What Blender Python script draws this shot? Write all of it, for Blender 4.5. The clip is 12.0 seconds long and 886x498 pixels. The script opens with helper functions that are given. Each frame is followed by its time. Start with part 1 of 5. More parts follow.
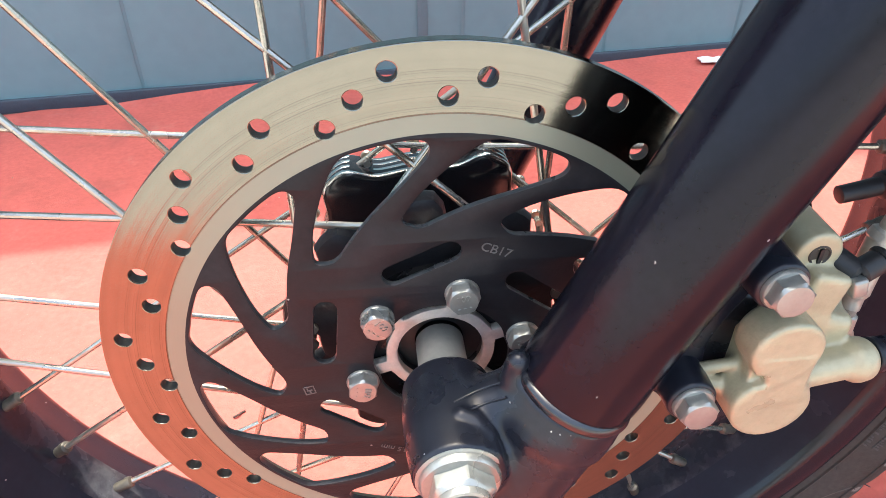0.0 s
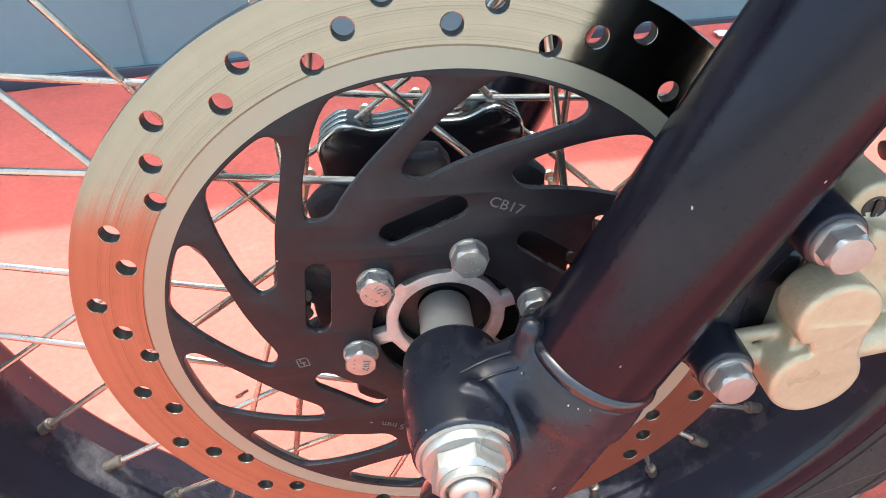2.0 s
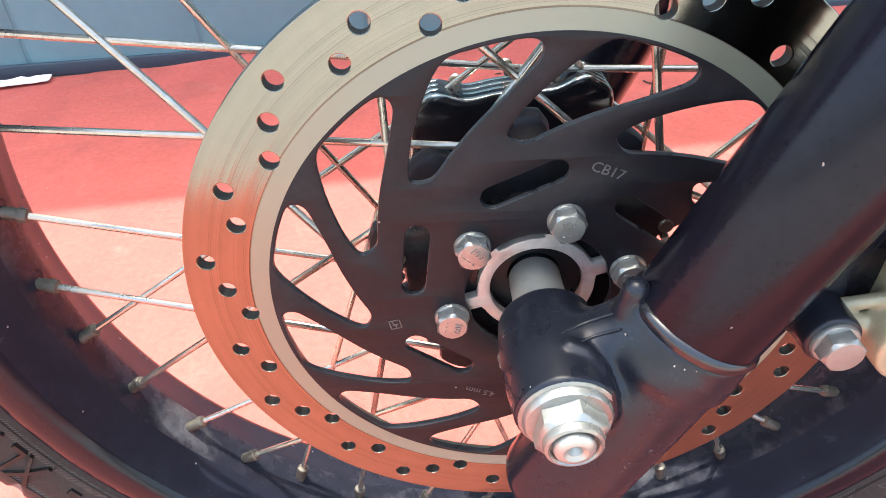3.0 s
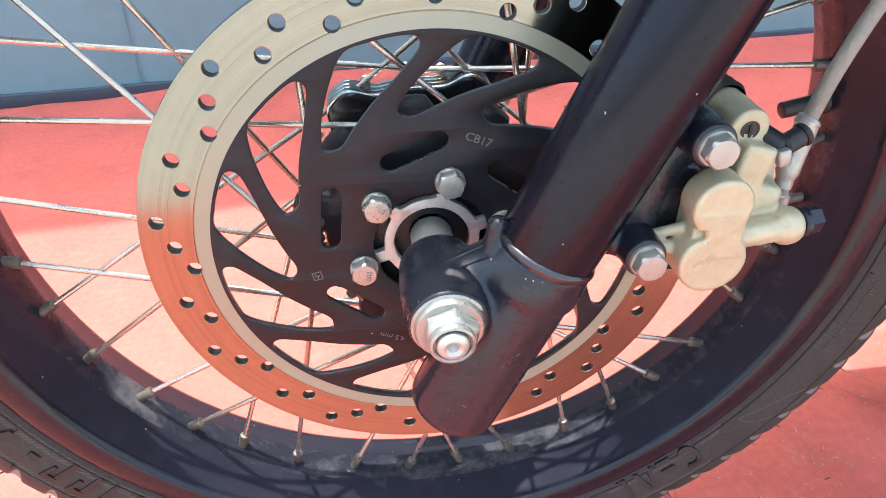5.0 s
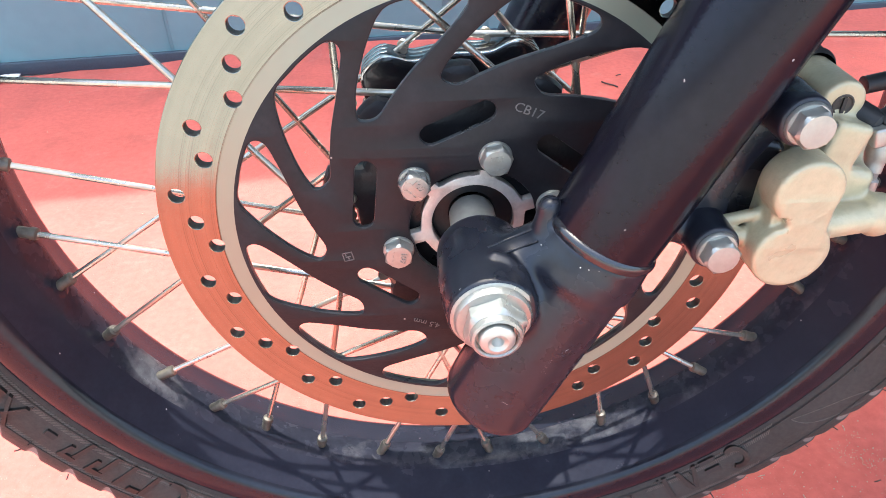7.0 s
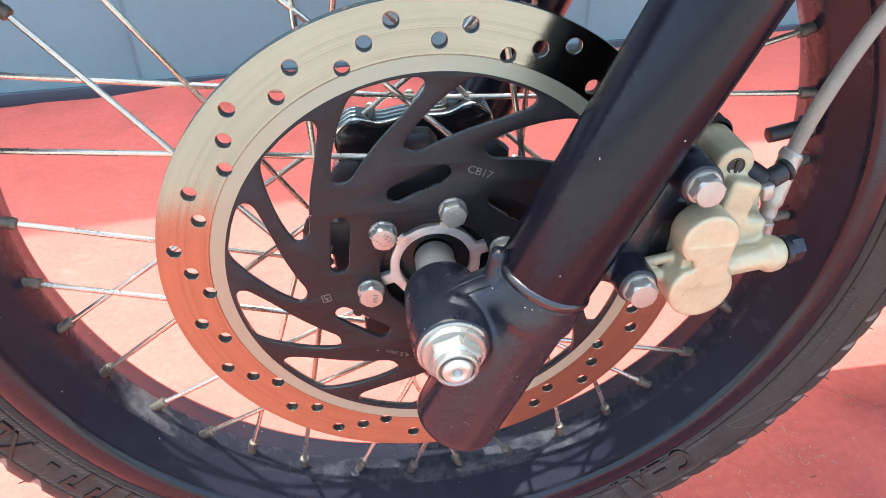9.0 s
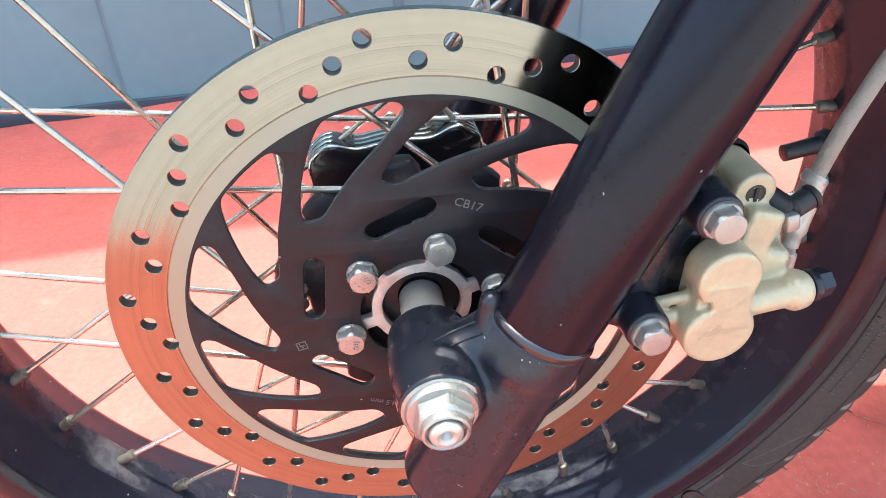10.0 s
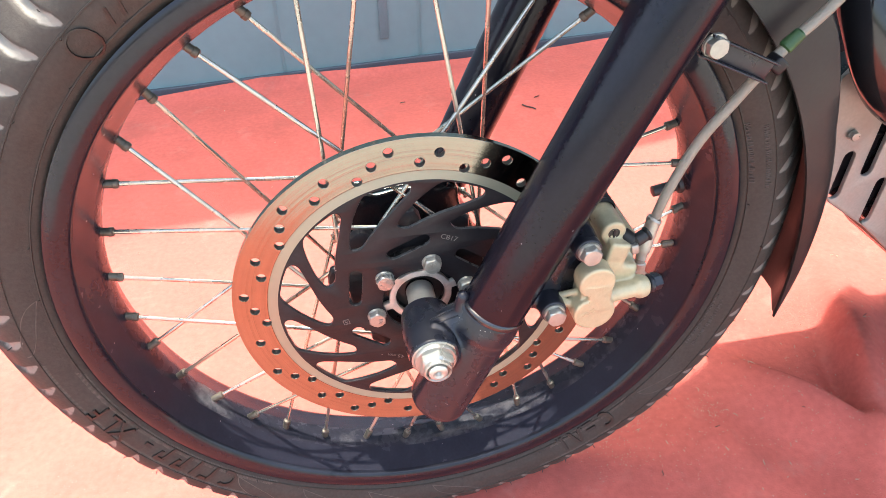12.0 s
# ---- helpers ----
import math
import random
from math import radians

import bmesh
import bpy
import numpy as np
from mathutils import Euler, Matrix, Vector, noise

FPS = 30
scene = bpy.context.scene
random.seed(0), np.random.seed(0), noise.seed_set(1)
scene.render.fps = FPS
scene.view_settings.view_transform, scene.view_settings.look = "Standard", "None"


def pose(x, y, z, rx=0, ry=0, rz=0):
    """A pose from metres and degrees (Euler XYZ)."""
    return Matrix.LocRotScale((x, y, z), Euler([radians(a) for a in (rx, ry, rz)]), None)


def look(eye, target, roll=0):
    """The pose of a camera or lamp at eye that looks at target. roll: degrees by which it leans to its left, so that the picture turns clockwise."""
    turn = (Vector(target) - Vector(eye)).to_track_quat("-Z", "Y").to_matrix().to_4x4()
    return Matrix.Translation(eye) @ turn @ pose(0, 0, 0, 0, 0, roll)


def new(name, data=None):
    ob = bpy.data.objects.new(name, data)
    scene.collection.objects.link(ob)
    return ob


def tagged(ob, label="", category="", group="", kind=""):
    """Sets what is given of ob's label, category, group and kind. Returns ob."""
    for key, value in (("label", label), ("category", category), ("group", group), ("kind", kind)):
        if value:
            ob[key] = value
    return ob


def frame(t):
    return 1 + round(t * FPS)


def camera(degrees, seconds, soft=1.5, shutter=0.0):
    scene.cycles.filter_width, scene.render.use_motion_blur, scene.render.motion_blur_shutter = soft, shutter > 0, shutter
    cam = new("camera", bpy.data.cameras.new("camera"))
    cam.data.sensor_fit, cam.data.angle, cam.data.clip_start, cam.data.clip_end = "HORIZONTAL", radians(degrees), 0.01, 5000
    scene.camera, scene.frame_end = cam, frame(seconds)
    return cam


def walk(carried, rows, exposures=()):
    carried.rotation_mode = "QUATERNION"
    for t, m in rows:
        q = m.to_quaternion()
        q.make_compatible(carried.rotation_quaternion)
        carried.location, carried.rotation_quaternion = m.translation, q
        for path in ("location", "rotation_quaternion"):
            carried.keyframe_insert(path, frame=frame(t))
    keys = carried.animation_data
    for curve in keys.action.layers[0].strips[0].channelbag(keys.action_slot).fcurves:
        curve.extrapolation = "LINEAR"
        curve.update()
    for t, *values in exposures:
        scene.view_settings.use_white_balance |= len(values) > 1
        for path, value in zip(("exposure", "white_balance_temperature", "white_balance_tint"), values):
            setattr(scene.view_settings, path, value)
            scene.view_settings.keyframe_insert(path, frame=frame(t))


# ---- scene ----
cam = camera(67.58, 12.0, soft=0.4)
PATH = [
    (0.0, -0.0188, -0.2265, 0.4691, 55.19, 0.07, -6.12),
    (0.5, -0.0355, -0.2365, 0.4545, 53.22, -0.07, -4.98),
    (1.0, -0.0445, -0.2404, 0.4546, 53.96, -0.13, -5.15),
    (1.5, -0.0203, -0.2271, 0.4618, 55.29, -0.23, -6.94),
    (2.0, -0.0157, -0.2134, 0.4492, 53.82, 0.62, -5.45),
    (2.5, -0.0309, -0.2041, 0.4429, 52.89, 1.55, -1.69),
    (4.5, -0.0407, -0.3071, 0.4538, 55.21, 0.63, -6.37),
    (5.0, -0.0238, -0.283, 0.4502, 56.2, 0.32, -6.93),
    (5.5, -0.0101, -0.2275, 0.4458, 57.8, 0.07, -8.05),
    (6.0, -0.0212, -0.2163, 0.4434, 57.0, 0.41, -5.83),
    (6.5, -0.0358, -0.2462, 0.4333, 54.14, 1.11, -4.85),
    (7.0, -0.028, -0.2619, 0.4388, 54.16, 0.37, -4.36),
    (9.0, -0.0274, -0.2858, 0.4717, 55.17, 0.23, -7.35),
    (9.5, -0.022, -0.2826, 0.4713, 55.17, 0.84, -7.99),
    (10.0, -0.0188, -0.2558, 0.465, 55.99, 1.13, -8.21),
    (10.5, -0.0152, -0.2528, 0.4777, 55.94, 0.19, -6.89),
    (11.0, -0.0294, -0.2968, 0.5151, 53.6, 0.28, -7.83),
    (11.5, -0.0418, -0.3386, 0.5508, 52.82, -0.3, -9.24),
    (12.0, -0.0402, -0.3688, 0.5873, 52.14, 0.65, -10.14),
]
walk(cam, [(t, pose(*p)) for t, *p in PATH], exposures=[(0.0, 2.25, 6640, 3), (2.5, 2.29, 6480, 3), (5.0, 2.41, 6420, 3), (5.5, 2.32, 6450, 3), (6.0, 2.38, 6380, 3), (7.0, 2.45, 6270, 3), (9.5, 2.45, 6330, 3), (11.0, 2.46, 6620, 4), (12.0, 2.47, 6940, 5)])

# ---- world, sun, exposure ----
SUN_ELEV, SUN_AZ = 79.0, 12.0      # degrees; azimuth from +y towards -x
world = bpy.data.worlds.new("sky")
scene.world = world
world.use_nodes = True
wn = world.node_tree.nodes
sky = wn.new("ShaderNodeTexSky")
sky.sky_type = 'NISHITA'
sky.sun_disc = False
sky.air_density, sky.dust_density = 1.0, 5.0
sky.sun_elevation = radians(SUN_ELEV)
sky.sun_rotation = radians(-SUN_AZ)
world.node_tree.links.new(sky.outputs[0], wn["Background"].inputs[0])
wn["Background"].inputs[1].default_value = 0.155
sun = new("sun", bpy.data.lights.new("sun", 'SUN'))
sun.data.energy, sun.data.angle, sun.data.color = 1.78, radians(0.6), (1.0, 0.95, 0.92)
ce = math.cos(radians(SUN_ELEV))
to_sun = Vector((-math.sin(radians(SUN_AZ)) * ce, math.cos(radians(SUN_AZ)) * ce, math.sin(radians(SUN_ELEV))))
sun.matrix_world = look(to_sun * 5, (0, 0, 0))

# ---- materials ----
def material(name, colour, rough=0.5, metal=0.0, vary=0.15, scale=40.0, fine=400.0, bump=0.1, bump_scale=300.0,
             rough_vary=0.1, stain=None, stain_scale=12.0, stain_amount=0.4, spec=0.5, rand=0.0, specks=0.0):
    m = bpy.data.materials.new(name)
    m.use_nodes = True
    nt = m.node_tree
    N, L = nt.nodes, nt.links
    b = N["Principled BSDF"]
    tc = N.new("ShaderNodeTexCoord")
    n1 = N.new("ShaderNodeTexNoise"); n1.inputs["Scale"].default_value = scale; n1.inputs["Detail"].default_value = 5
    n2 = N.new("ShaderNodeTexNoise"); n2.inputs["Scale"].default_value = fine; n2.inputs["Detail"].default_value = 3
    for n in (n1, n2):
        L.new(tc.outputs["Object"], n.inputs["Vector"])
    add = N.new("ShaderNodeMath"); add.operation = 'ADD'
    L.new(n1.outputs[0], add.inputs[0]); L.new(n2.outputs[0], add.inputs[1])
    mr = N.new("ShaderNodeMapRange")
    mr.inputs["From Min"].default_value, mr.inputs["From Max"].default_value = 0.6, 1.4
    mr.inputs["To Min"].default_value, mr.inputs["To Max"].default_value = 1 - vary, 1 + vary
    L.new(add.outputs[0], mr.inputs["Value"])
    mul = N.new("ShaderNodeMix"); mul.data_type = 'RGBA'; mul.blend_type = 'MULTIPLY'
    mul.inputs["Factor"].default_value = 1.0
    mul.inputs["A"].default_value = (*colour, 1)
    L.new(mr.outputs[0], mul.inputs["B"])
    col = mul.outputs["Result"]
    if stain:
        n3 = N.new("ShaderNodeTexNoise"); n3.inputs["Scale"].default_value = stain_scale; n3.inputs["Detail"].default_value = 8
        n3.inputs["Roughness"].default_value = 0.65
        L.new(tc.outputs["Object"], n3.inputs["Vector"])
        r3 = N.new("ShaderNodeMapRange")
        r3.inputs["From Min"].default_value, r3.inputs["From Max"].default_value = 0.52, 0.72
        r3.inputs["To Max"].default_value = stain_amount
        L.new(n3.outputs[0], r3.inputs["Value"])
        mx = N.new("ShaderNodeMix"); mx.data_type = 'RGBA'
        L.new(r3.outputs[0], mx.inputs["Factor"]); L.new(col, mx.inputs["A"])
        mx.inputs["B"].default_value = (*stain, 1)
        col = mx.outputs["Result"]
    if rand:
        oi = N.new("ShaderNodeObjectInfo")
        rr = N.new("ShaderNodeMapRange")
        rr.inputs["To Min"].default_value, rr.inputs["To Max"].default_value = 1 - rand, 1 + rand
        L.new(oi.outputs["Random"], rr.inputs["Value"])
        m2 = N.new("ShaderNodeMix"); m2.data_type = 'RGBA'; m2.blend_type = 'MULTIPLY'; m2.inputs["Factor"].default_value = 1.0
        L.new(col, m2.inputs["A"]); L.new(rr.outputs[0], m2.inputs["B"])
        col = m2.outputs["Result"]
    if specks:
        vo = N.new("ShaderNodeTexVoronoi"); vo.inputs["Scale"].default_value = 170.0
        L.new(tc.outputs["Object"], vo.inputs["Vector"])
        lt = N.new("ShaderNodeMath"); lt.operation = 'LESS_THAN'; lt.inputs[1].default_value = 0.075
        L.new(vo.outputs["Distance"], lt.inputs[0])
        sp = N.new("ShaderNodeSeparateColor"); L.new(vo.outputs["Color"], sp.inputs[0])
        gt = N.new("ShaderNodeMath"); gt.operation = 'GREATER_THAN'; gt.inputs[1].default_value = 1 - specks
        L.new(sp.outputs[0], gt.inputs[0])
        pr = N.new("ShaderNodeMath"); pr.operation = 'MULTIPLY'
        L.new(lt.outputs[0], pr.inputs[0]); L.new(gt.outputs[0], pr.inputs[1])
        ms = N.new("ShaderNodeMix"); ms.data_type = 'RGBA'
        L.new(pr.outputs[0], ms.inputs["Factor"]); L.new(col, ms.inputs["A"]); ms.inputs["B"].default_value = (0.30, 0.27, 0.25, 1)
        col = ms.outputs["Result"]
    L.new(col, b.inputs["Base Color"])
    rr = N.new("ShaderNodeMapRange")
    rr.inputs["From Min"].default_value, rr.inputs["From Max"].default_value = 0.3, 0.7
    rr.inputs["To Min"].default_value, rr.inputs["To Max"].default_value = max(0.02, rough - rough_vary), min(1, rough + rough_vary)
    L.new(n1.outputs[0], rr.inputs["Value"]); L.new(rr.outputs[0], b.inputs["Roughness"])
    b.inputs["Metallic"].default_value = metal
    b.inputs["Specular IOR Level"].default_value = spec
    if bump:
        nb = N.new("ShaderNodeTexNoise"); nb.inputs["Scale"].default_value = bump_scale; nb.inputs["Detail"].default_value = 4
        L.new(tc.outputs["Object"], nb.inputs["Vector"])
        bp = N.new("ShaderNodeBump"); bp.inputs["Strength"].default_value = bump; bp.inputs["Distance"].default_value = 0.002
        L.new(nb.outputs[0], bp.inputs["Height"]); L.new(bp.outputs[0], b.inputs["Normal"])
    return m


MAT_BLACK = material("black_gloss_paint", (0.012, 0.0135, 0.020), 0.27, vary=0.3, bump=0.03, bump_scale=150, spec=0.42, stain=(0.06, 0.05, 0.045), stain_scale=30, stain_amount=0.12, specks=0.06)
MAT_LEG = material("black_fork_paint", (0.006, 0.006, 0.011), 0.21, vary=0.25, bump=0.006, bump_scale=150, rough_vary=0.03, stain=(0.04, 0.036, 0.032), stain_scale=25, stain_amount=0.10, spec=0.24, specks=0.05)
MAT_FENDER = material("grey_black_plastic", (0.0135, 0.0128, 0.0135), 0.38, vary=0.2, bump=0.05, bump_scale=500, stain=(0.05, 0.045, 0.042), stain_scale=14, stain_amount=0.15, spec=0.34)
MAT_SATIN = material("black_satin_paint", (0.010, 0.010, 0.012), 0.30, vary=0.25, bump=0.03, bump_scale=250, stain=(0.04, 0.036, 0.032), stain_scale=25, stain_amount=0.15, spec=0.3, specks=0.05)
MAT_CARRIER = material("black_coated_steel", (0.0150, 0.0142, 0.0165), 0.40, spec=0.22, vary=0.2, bump=0.06, bump_scale=900, stain=(0.05, 0.045, 0.045), stain_scale=40, stain_amount=0.25, specks=0.02)
MAT_EDGE = material("grey_cut_edge", (0.060, 0.058, 0.060), 0.34, 0.35, vary=0.3, scale=80, bump=0.05, bump_scale=500, spec=0.5)
MAT_BORE = material("dull_drilled_steel", (0.085, 0.072, 0.060), 0.5, 0.5, vary=0.3, scale=200, bump=0.1, bump_scale=900)
MAT_RIM = material("black_rim_paint", (0.0150, 0.0158, 0.0245), 0.25, vary=0.15, scale=60, bump=0.10, bump_scale=45, rough_vary=0.03, stain=(0.09, 0.088, 0.098), stain_scale=60, stain_amount=0.06, specks=0.14, spec=0.26)
MAT_WALLGLOSS = material("glossy_black_paint", (0.010, 0.011, 0.0165), 0.17, vary=0.2, bump=0.05, bump_scale=60, spec=0.36)
MAT_LIP = material("polished_black_lip", (0.012, 0.012, 0.016), 0.24, vary=0.2, bump=0.02, spec=0.8)
MAT_CHIP = material("bare_primer", (0.34, 0.32, 0.30), 0.6, vary=0.2)
MAT_SEATS = material("worn_rim_paint", (0.017, 0.017, 0.025), 0.26, vary=0.35, scale=90, bump=0.15, bump_scale=120, stain=(0.15, 0.145, 0.15), stain_scale=26, stain_amount=0.55, spec=0.16)
MAT_GLOSS = material("wet_black_gloss", (0.010, 0.010, 0.012), 0.12, vary=0.2, bump=0.04, bump_scale=90, spec=0.6)
MAT_RUBBER = material("tyre_rubber", (0.0440, 0.0390, 0.0345), 0.62, vary=0.25, bump=0.14, bump_scale=700, stain=(0.10, 0.08, 0.068), stain_scale=14, stain_amount=0.25, spec=0.22)
MAT_HATCH = material("dusty_hatching", (0.090, 0.079, 0.069), 0.75, vary=0.3, scale=90, bump=0.1, bump_scale=700, spec=0.2)
MAT_BOSS = material("matte_black_casting", (0.026, 0.025, 0.027), 0.40, vary=0.25, bump=0.15, bump_scale=500, spec=0.35)
MAT_SOFT = material("black_rubber_boot", (0.012, 0.012, 0.013), 0.5, vary=0.2, bump=0.1)
MAT_CHROME = material("plated_spoke_steel", (0.50, 0.46, 0.39), 0.27, 0.85, vary=0.12, bump=0.03, bump_scale=900, stain=(0.25, 0.18, 0.12), stain_scale=60, stain_amount=0.3)
MAT_POLISH = material("polished_aluminium", (0.62, 0.62, 0.60), 0.16, 1.0, vary=0.1, bump=0.02)
MAT_NIPPLE = material("dull_nipple", (0.115, 0.10, 0.080), 0.48, 0.5, vary=0.25, scale=200, stain=(0.06, 0.05, 0.045), stain_scale=150, stain_amount=0.7, bump=0.2, bump_scale=600)
MAT_ZINC = material("zinc_plated_steel", (0.345, 0.345, 0.315), 0.33, 0.68, vary=0.14, bump=0.05, bump_scale=500, stain=(0.35, 0.30, 0.25), stain_scale=150, stain_amount=0.4)
MAT_AXLE = material("turned_steel", (0.44, 0.44, 0.39), 0.38, 0.6, vary=0.1, bump=0.03)
MAT_CALIPER = material("gold_painted_aluminium", (0.44, 0.385, 0.25), 0.36, 0.2, vary=0.1, bump=0.12, bump_scale=700, stain=(0.25, 0.19, 0.12), stain_scale=60, stain_amount=0.25)
MAT_DARKCAST = material("brown_black_casting", (0.035, 0.026, 0.020), 0.6, vary=0.2, bump=0.15, bump_scale=600)
MAT_HUB = material("cast_aluminium", (0.60, 0.55, 0.49), 0.5, 0.5, vary=0.15, bump=0.15, bump_scale=600, stain=(0.2, 0.16, 0.13), stain_scale=90, stain_amount=0.4)
MAT_HOSE = material("grey_hose_sleeve", (0.235, 0.21, 0.17), 0.5, vary=0.12, bump=0.3, bump_scale=900)
MAT_CRIMP = material("aluminium_crimp", (0.40, 0.37, 0.32), 0.42, 0.6, vary=0.15, bump=0.1)
MAT_GREEN = material("green_plastic", (0.025, 0.070, 0.022), 0.45, vary=0.2)
MAT_PLATE = material("brushed_aluminium_plate", (0.31, 0.275, 0.25), 0.48, 0.35, vary=0.12, bump=0.1, bump_scale=200, stain=(0.2, 0.15, 0.12), stain_scale=25, stain_amount=0.4)
MAT_MARK = material("etched_mark", (0.115, 0.11, 0.107), 0.5, 0.1, vary=0.2)
MAT_LETTER = material("raised_rubber_letter", (0.011, 0.0105, 0.010), 0.45, vary=0.2, bump=0.1)
MAT_SMALL = material("worn_small_letter", (0.045, 0.042, 0.039), 0.6, vary=0.3)
MAT_CONCRETE = material("pale_concrete", (0.31, 0.297, 0.272), 0.85, vary=0.15, scale=3, fine=60, bump=0.3, bump_scale=80, stain=(0.13, 0.115, 0.095), stain_scale=1.2, stain_amount=0.4)
MAT_WALL = material("blue_grey_sheet_paint", (0.140, 0.262, 0.285), 0.5, vary=0.07, scale=3, fine=40, bump=0.06, bump_scale=25, stain=(0.13, 0.19, 0.22), stain_scale=2.5, stain_amount=0.35, rand=0.05)
MAT_SEAM = material("shaded_blue_strip", (0.11, 0.20, 0.225), 0.55, vary=0.15)
MAT_FOOT_GAP = material("dark_blue_gap", (0.035, 0.055, 0.075), 0.6, vary=0.2)
MAT_WHITE = material("white_scrap", (0.75, 0.74, 0.70), 0.7, vary=0.1)
MAT_STRAW = material("dry_straw", (0.36, 0.27, 0.20), 0.8, vary=0.4, scale=90)
MAT_TWIG = material("dark_twig", (0.05, 0.03, 0.025), 0.8, vary=0.3)


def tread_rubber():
    """Tyre rubber that turns paler in the tread's cuts, by the mesh's own measure of depth."""
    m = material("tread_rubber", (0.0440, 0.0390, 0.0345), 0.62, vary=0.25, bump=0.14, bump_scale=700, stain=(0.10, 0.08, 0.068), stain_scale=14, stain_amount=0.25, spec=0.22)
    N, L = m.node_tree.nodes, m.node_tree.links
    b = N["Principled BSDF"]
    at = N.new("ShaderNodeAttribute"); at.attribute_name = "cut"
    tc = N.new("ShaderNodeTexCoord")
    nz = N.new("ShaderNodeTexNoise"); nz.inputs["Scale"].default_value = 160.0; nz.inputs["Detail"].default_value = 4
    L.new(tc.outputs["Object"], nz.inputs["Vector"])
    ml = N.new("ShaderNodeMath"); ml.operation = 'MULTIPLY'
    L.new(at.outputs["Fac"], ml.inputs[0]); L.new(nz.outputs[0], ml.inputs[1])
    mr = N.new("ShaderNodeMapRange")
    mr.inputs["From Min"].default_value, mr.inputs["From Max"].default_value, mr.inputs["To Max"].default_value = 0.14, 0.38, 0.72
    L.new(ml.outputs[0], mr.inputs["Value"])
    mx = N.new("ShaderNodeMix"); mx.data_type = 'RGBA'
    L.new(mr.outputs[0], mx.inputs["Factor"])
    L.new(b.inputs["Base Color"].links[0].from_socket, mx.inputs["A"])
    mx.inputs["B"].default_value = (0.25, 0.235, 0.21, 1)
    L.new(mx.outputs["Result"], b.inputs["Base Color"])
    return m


def dusty_cloth():
    """Red cloth with pale smears of dust and fine pale specks trodden into it."""
    m = material("red_cloth", (0.475, 0.113, 0.092), 0.92, vary=0.16, scale=9, fine=140, bump=0.35, bump_scale=520, stain=(0.33, 0.090, 0.075), stain_scale=10.0, stain_amount=0.6, spec=0.12)
    N, L = m.node_tree.nodes, m.node_tree.links
    b = N["Principled BSDF"]
    tc = N.new("ShaderNodeTexCoord")
    def noise_tex(scale, detail):
        n = N.new("ShaderNodeTexNoise"); n.inputs["Scale"].default_value = scale; n.inputs["Detail"].default_value = detail
        n.inputs["Roughness"].default_value = 0.7
        L.new(tc.outputs["Object"], n.inputs["Vector"])
        return n
    def ramp(sock, lo, hi, top):
        r = N.new("ShaderNodeMapRange")
        r.inputs["From Min"].default_value, r.inputs["From Max"].default_value, r.inputs["To Max"].default_value = lo, hi, top
        L.new(sock, r.inputs["Value"])
        return r.outputs[0]
    smear = ramp(noise_tex(17.0, 7).outputs[0], 0.57, 0.78, 0.32)
    speck = ramp(noise_tex(430.0, 2).outputs[0], 0.66, 0.74, 0.55)
    patch = ramp(noise_tex(6.0, 3).outputs[0], 0.44, 0.62, 1.0)
    fine = N.new("ShaderNodeMath"); fine.operation = 'MULTIPLY'
    L.new(speck, fine.inputs[0]); L.new(patch, fine.inputs[1])
    both = N.new("ShaderNodeMath"); both.operation = 'MAXIMUM'
    L.new(smear, both.inputs[0]); L.new(fine.outputs[0], both.inputs[1])
    mx = N.new("ShaderNodeMix"); mx.data_type = 'RGBA'
    L.new(both.outputs[0], mx.inputs["Factor"])
    L.new(b.inputs["Base Color"].links[0].from_socket, mx.inputs["A"])
    mx.inputs["B"].default_value = (0.50, 0.255, 0.215, 1)
    # tint added out of view before the wheel, to brown the disc's reflection
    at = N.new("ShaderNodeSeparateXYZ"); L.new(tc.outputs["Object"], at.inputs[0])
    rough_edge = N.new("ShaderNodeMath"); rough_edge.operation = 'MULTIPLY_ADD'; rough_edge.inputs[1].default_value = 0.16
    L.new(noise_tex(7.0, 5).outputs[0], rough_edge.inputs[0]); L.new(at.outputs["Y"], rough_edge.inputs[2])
    near_tint = ramp(rough_edge.outputs[0], 0.00, -0.09, 0.34)
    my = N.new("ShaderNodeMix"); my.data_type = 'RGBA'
    L.new(near_tint, my.inputs["Factor"]); L.new(mx.outputs["Result"], my.inputs["A"])
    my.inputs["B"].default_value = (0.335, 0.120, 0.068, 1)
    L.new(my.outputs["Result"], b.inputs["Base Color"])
    return m


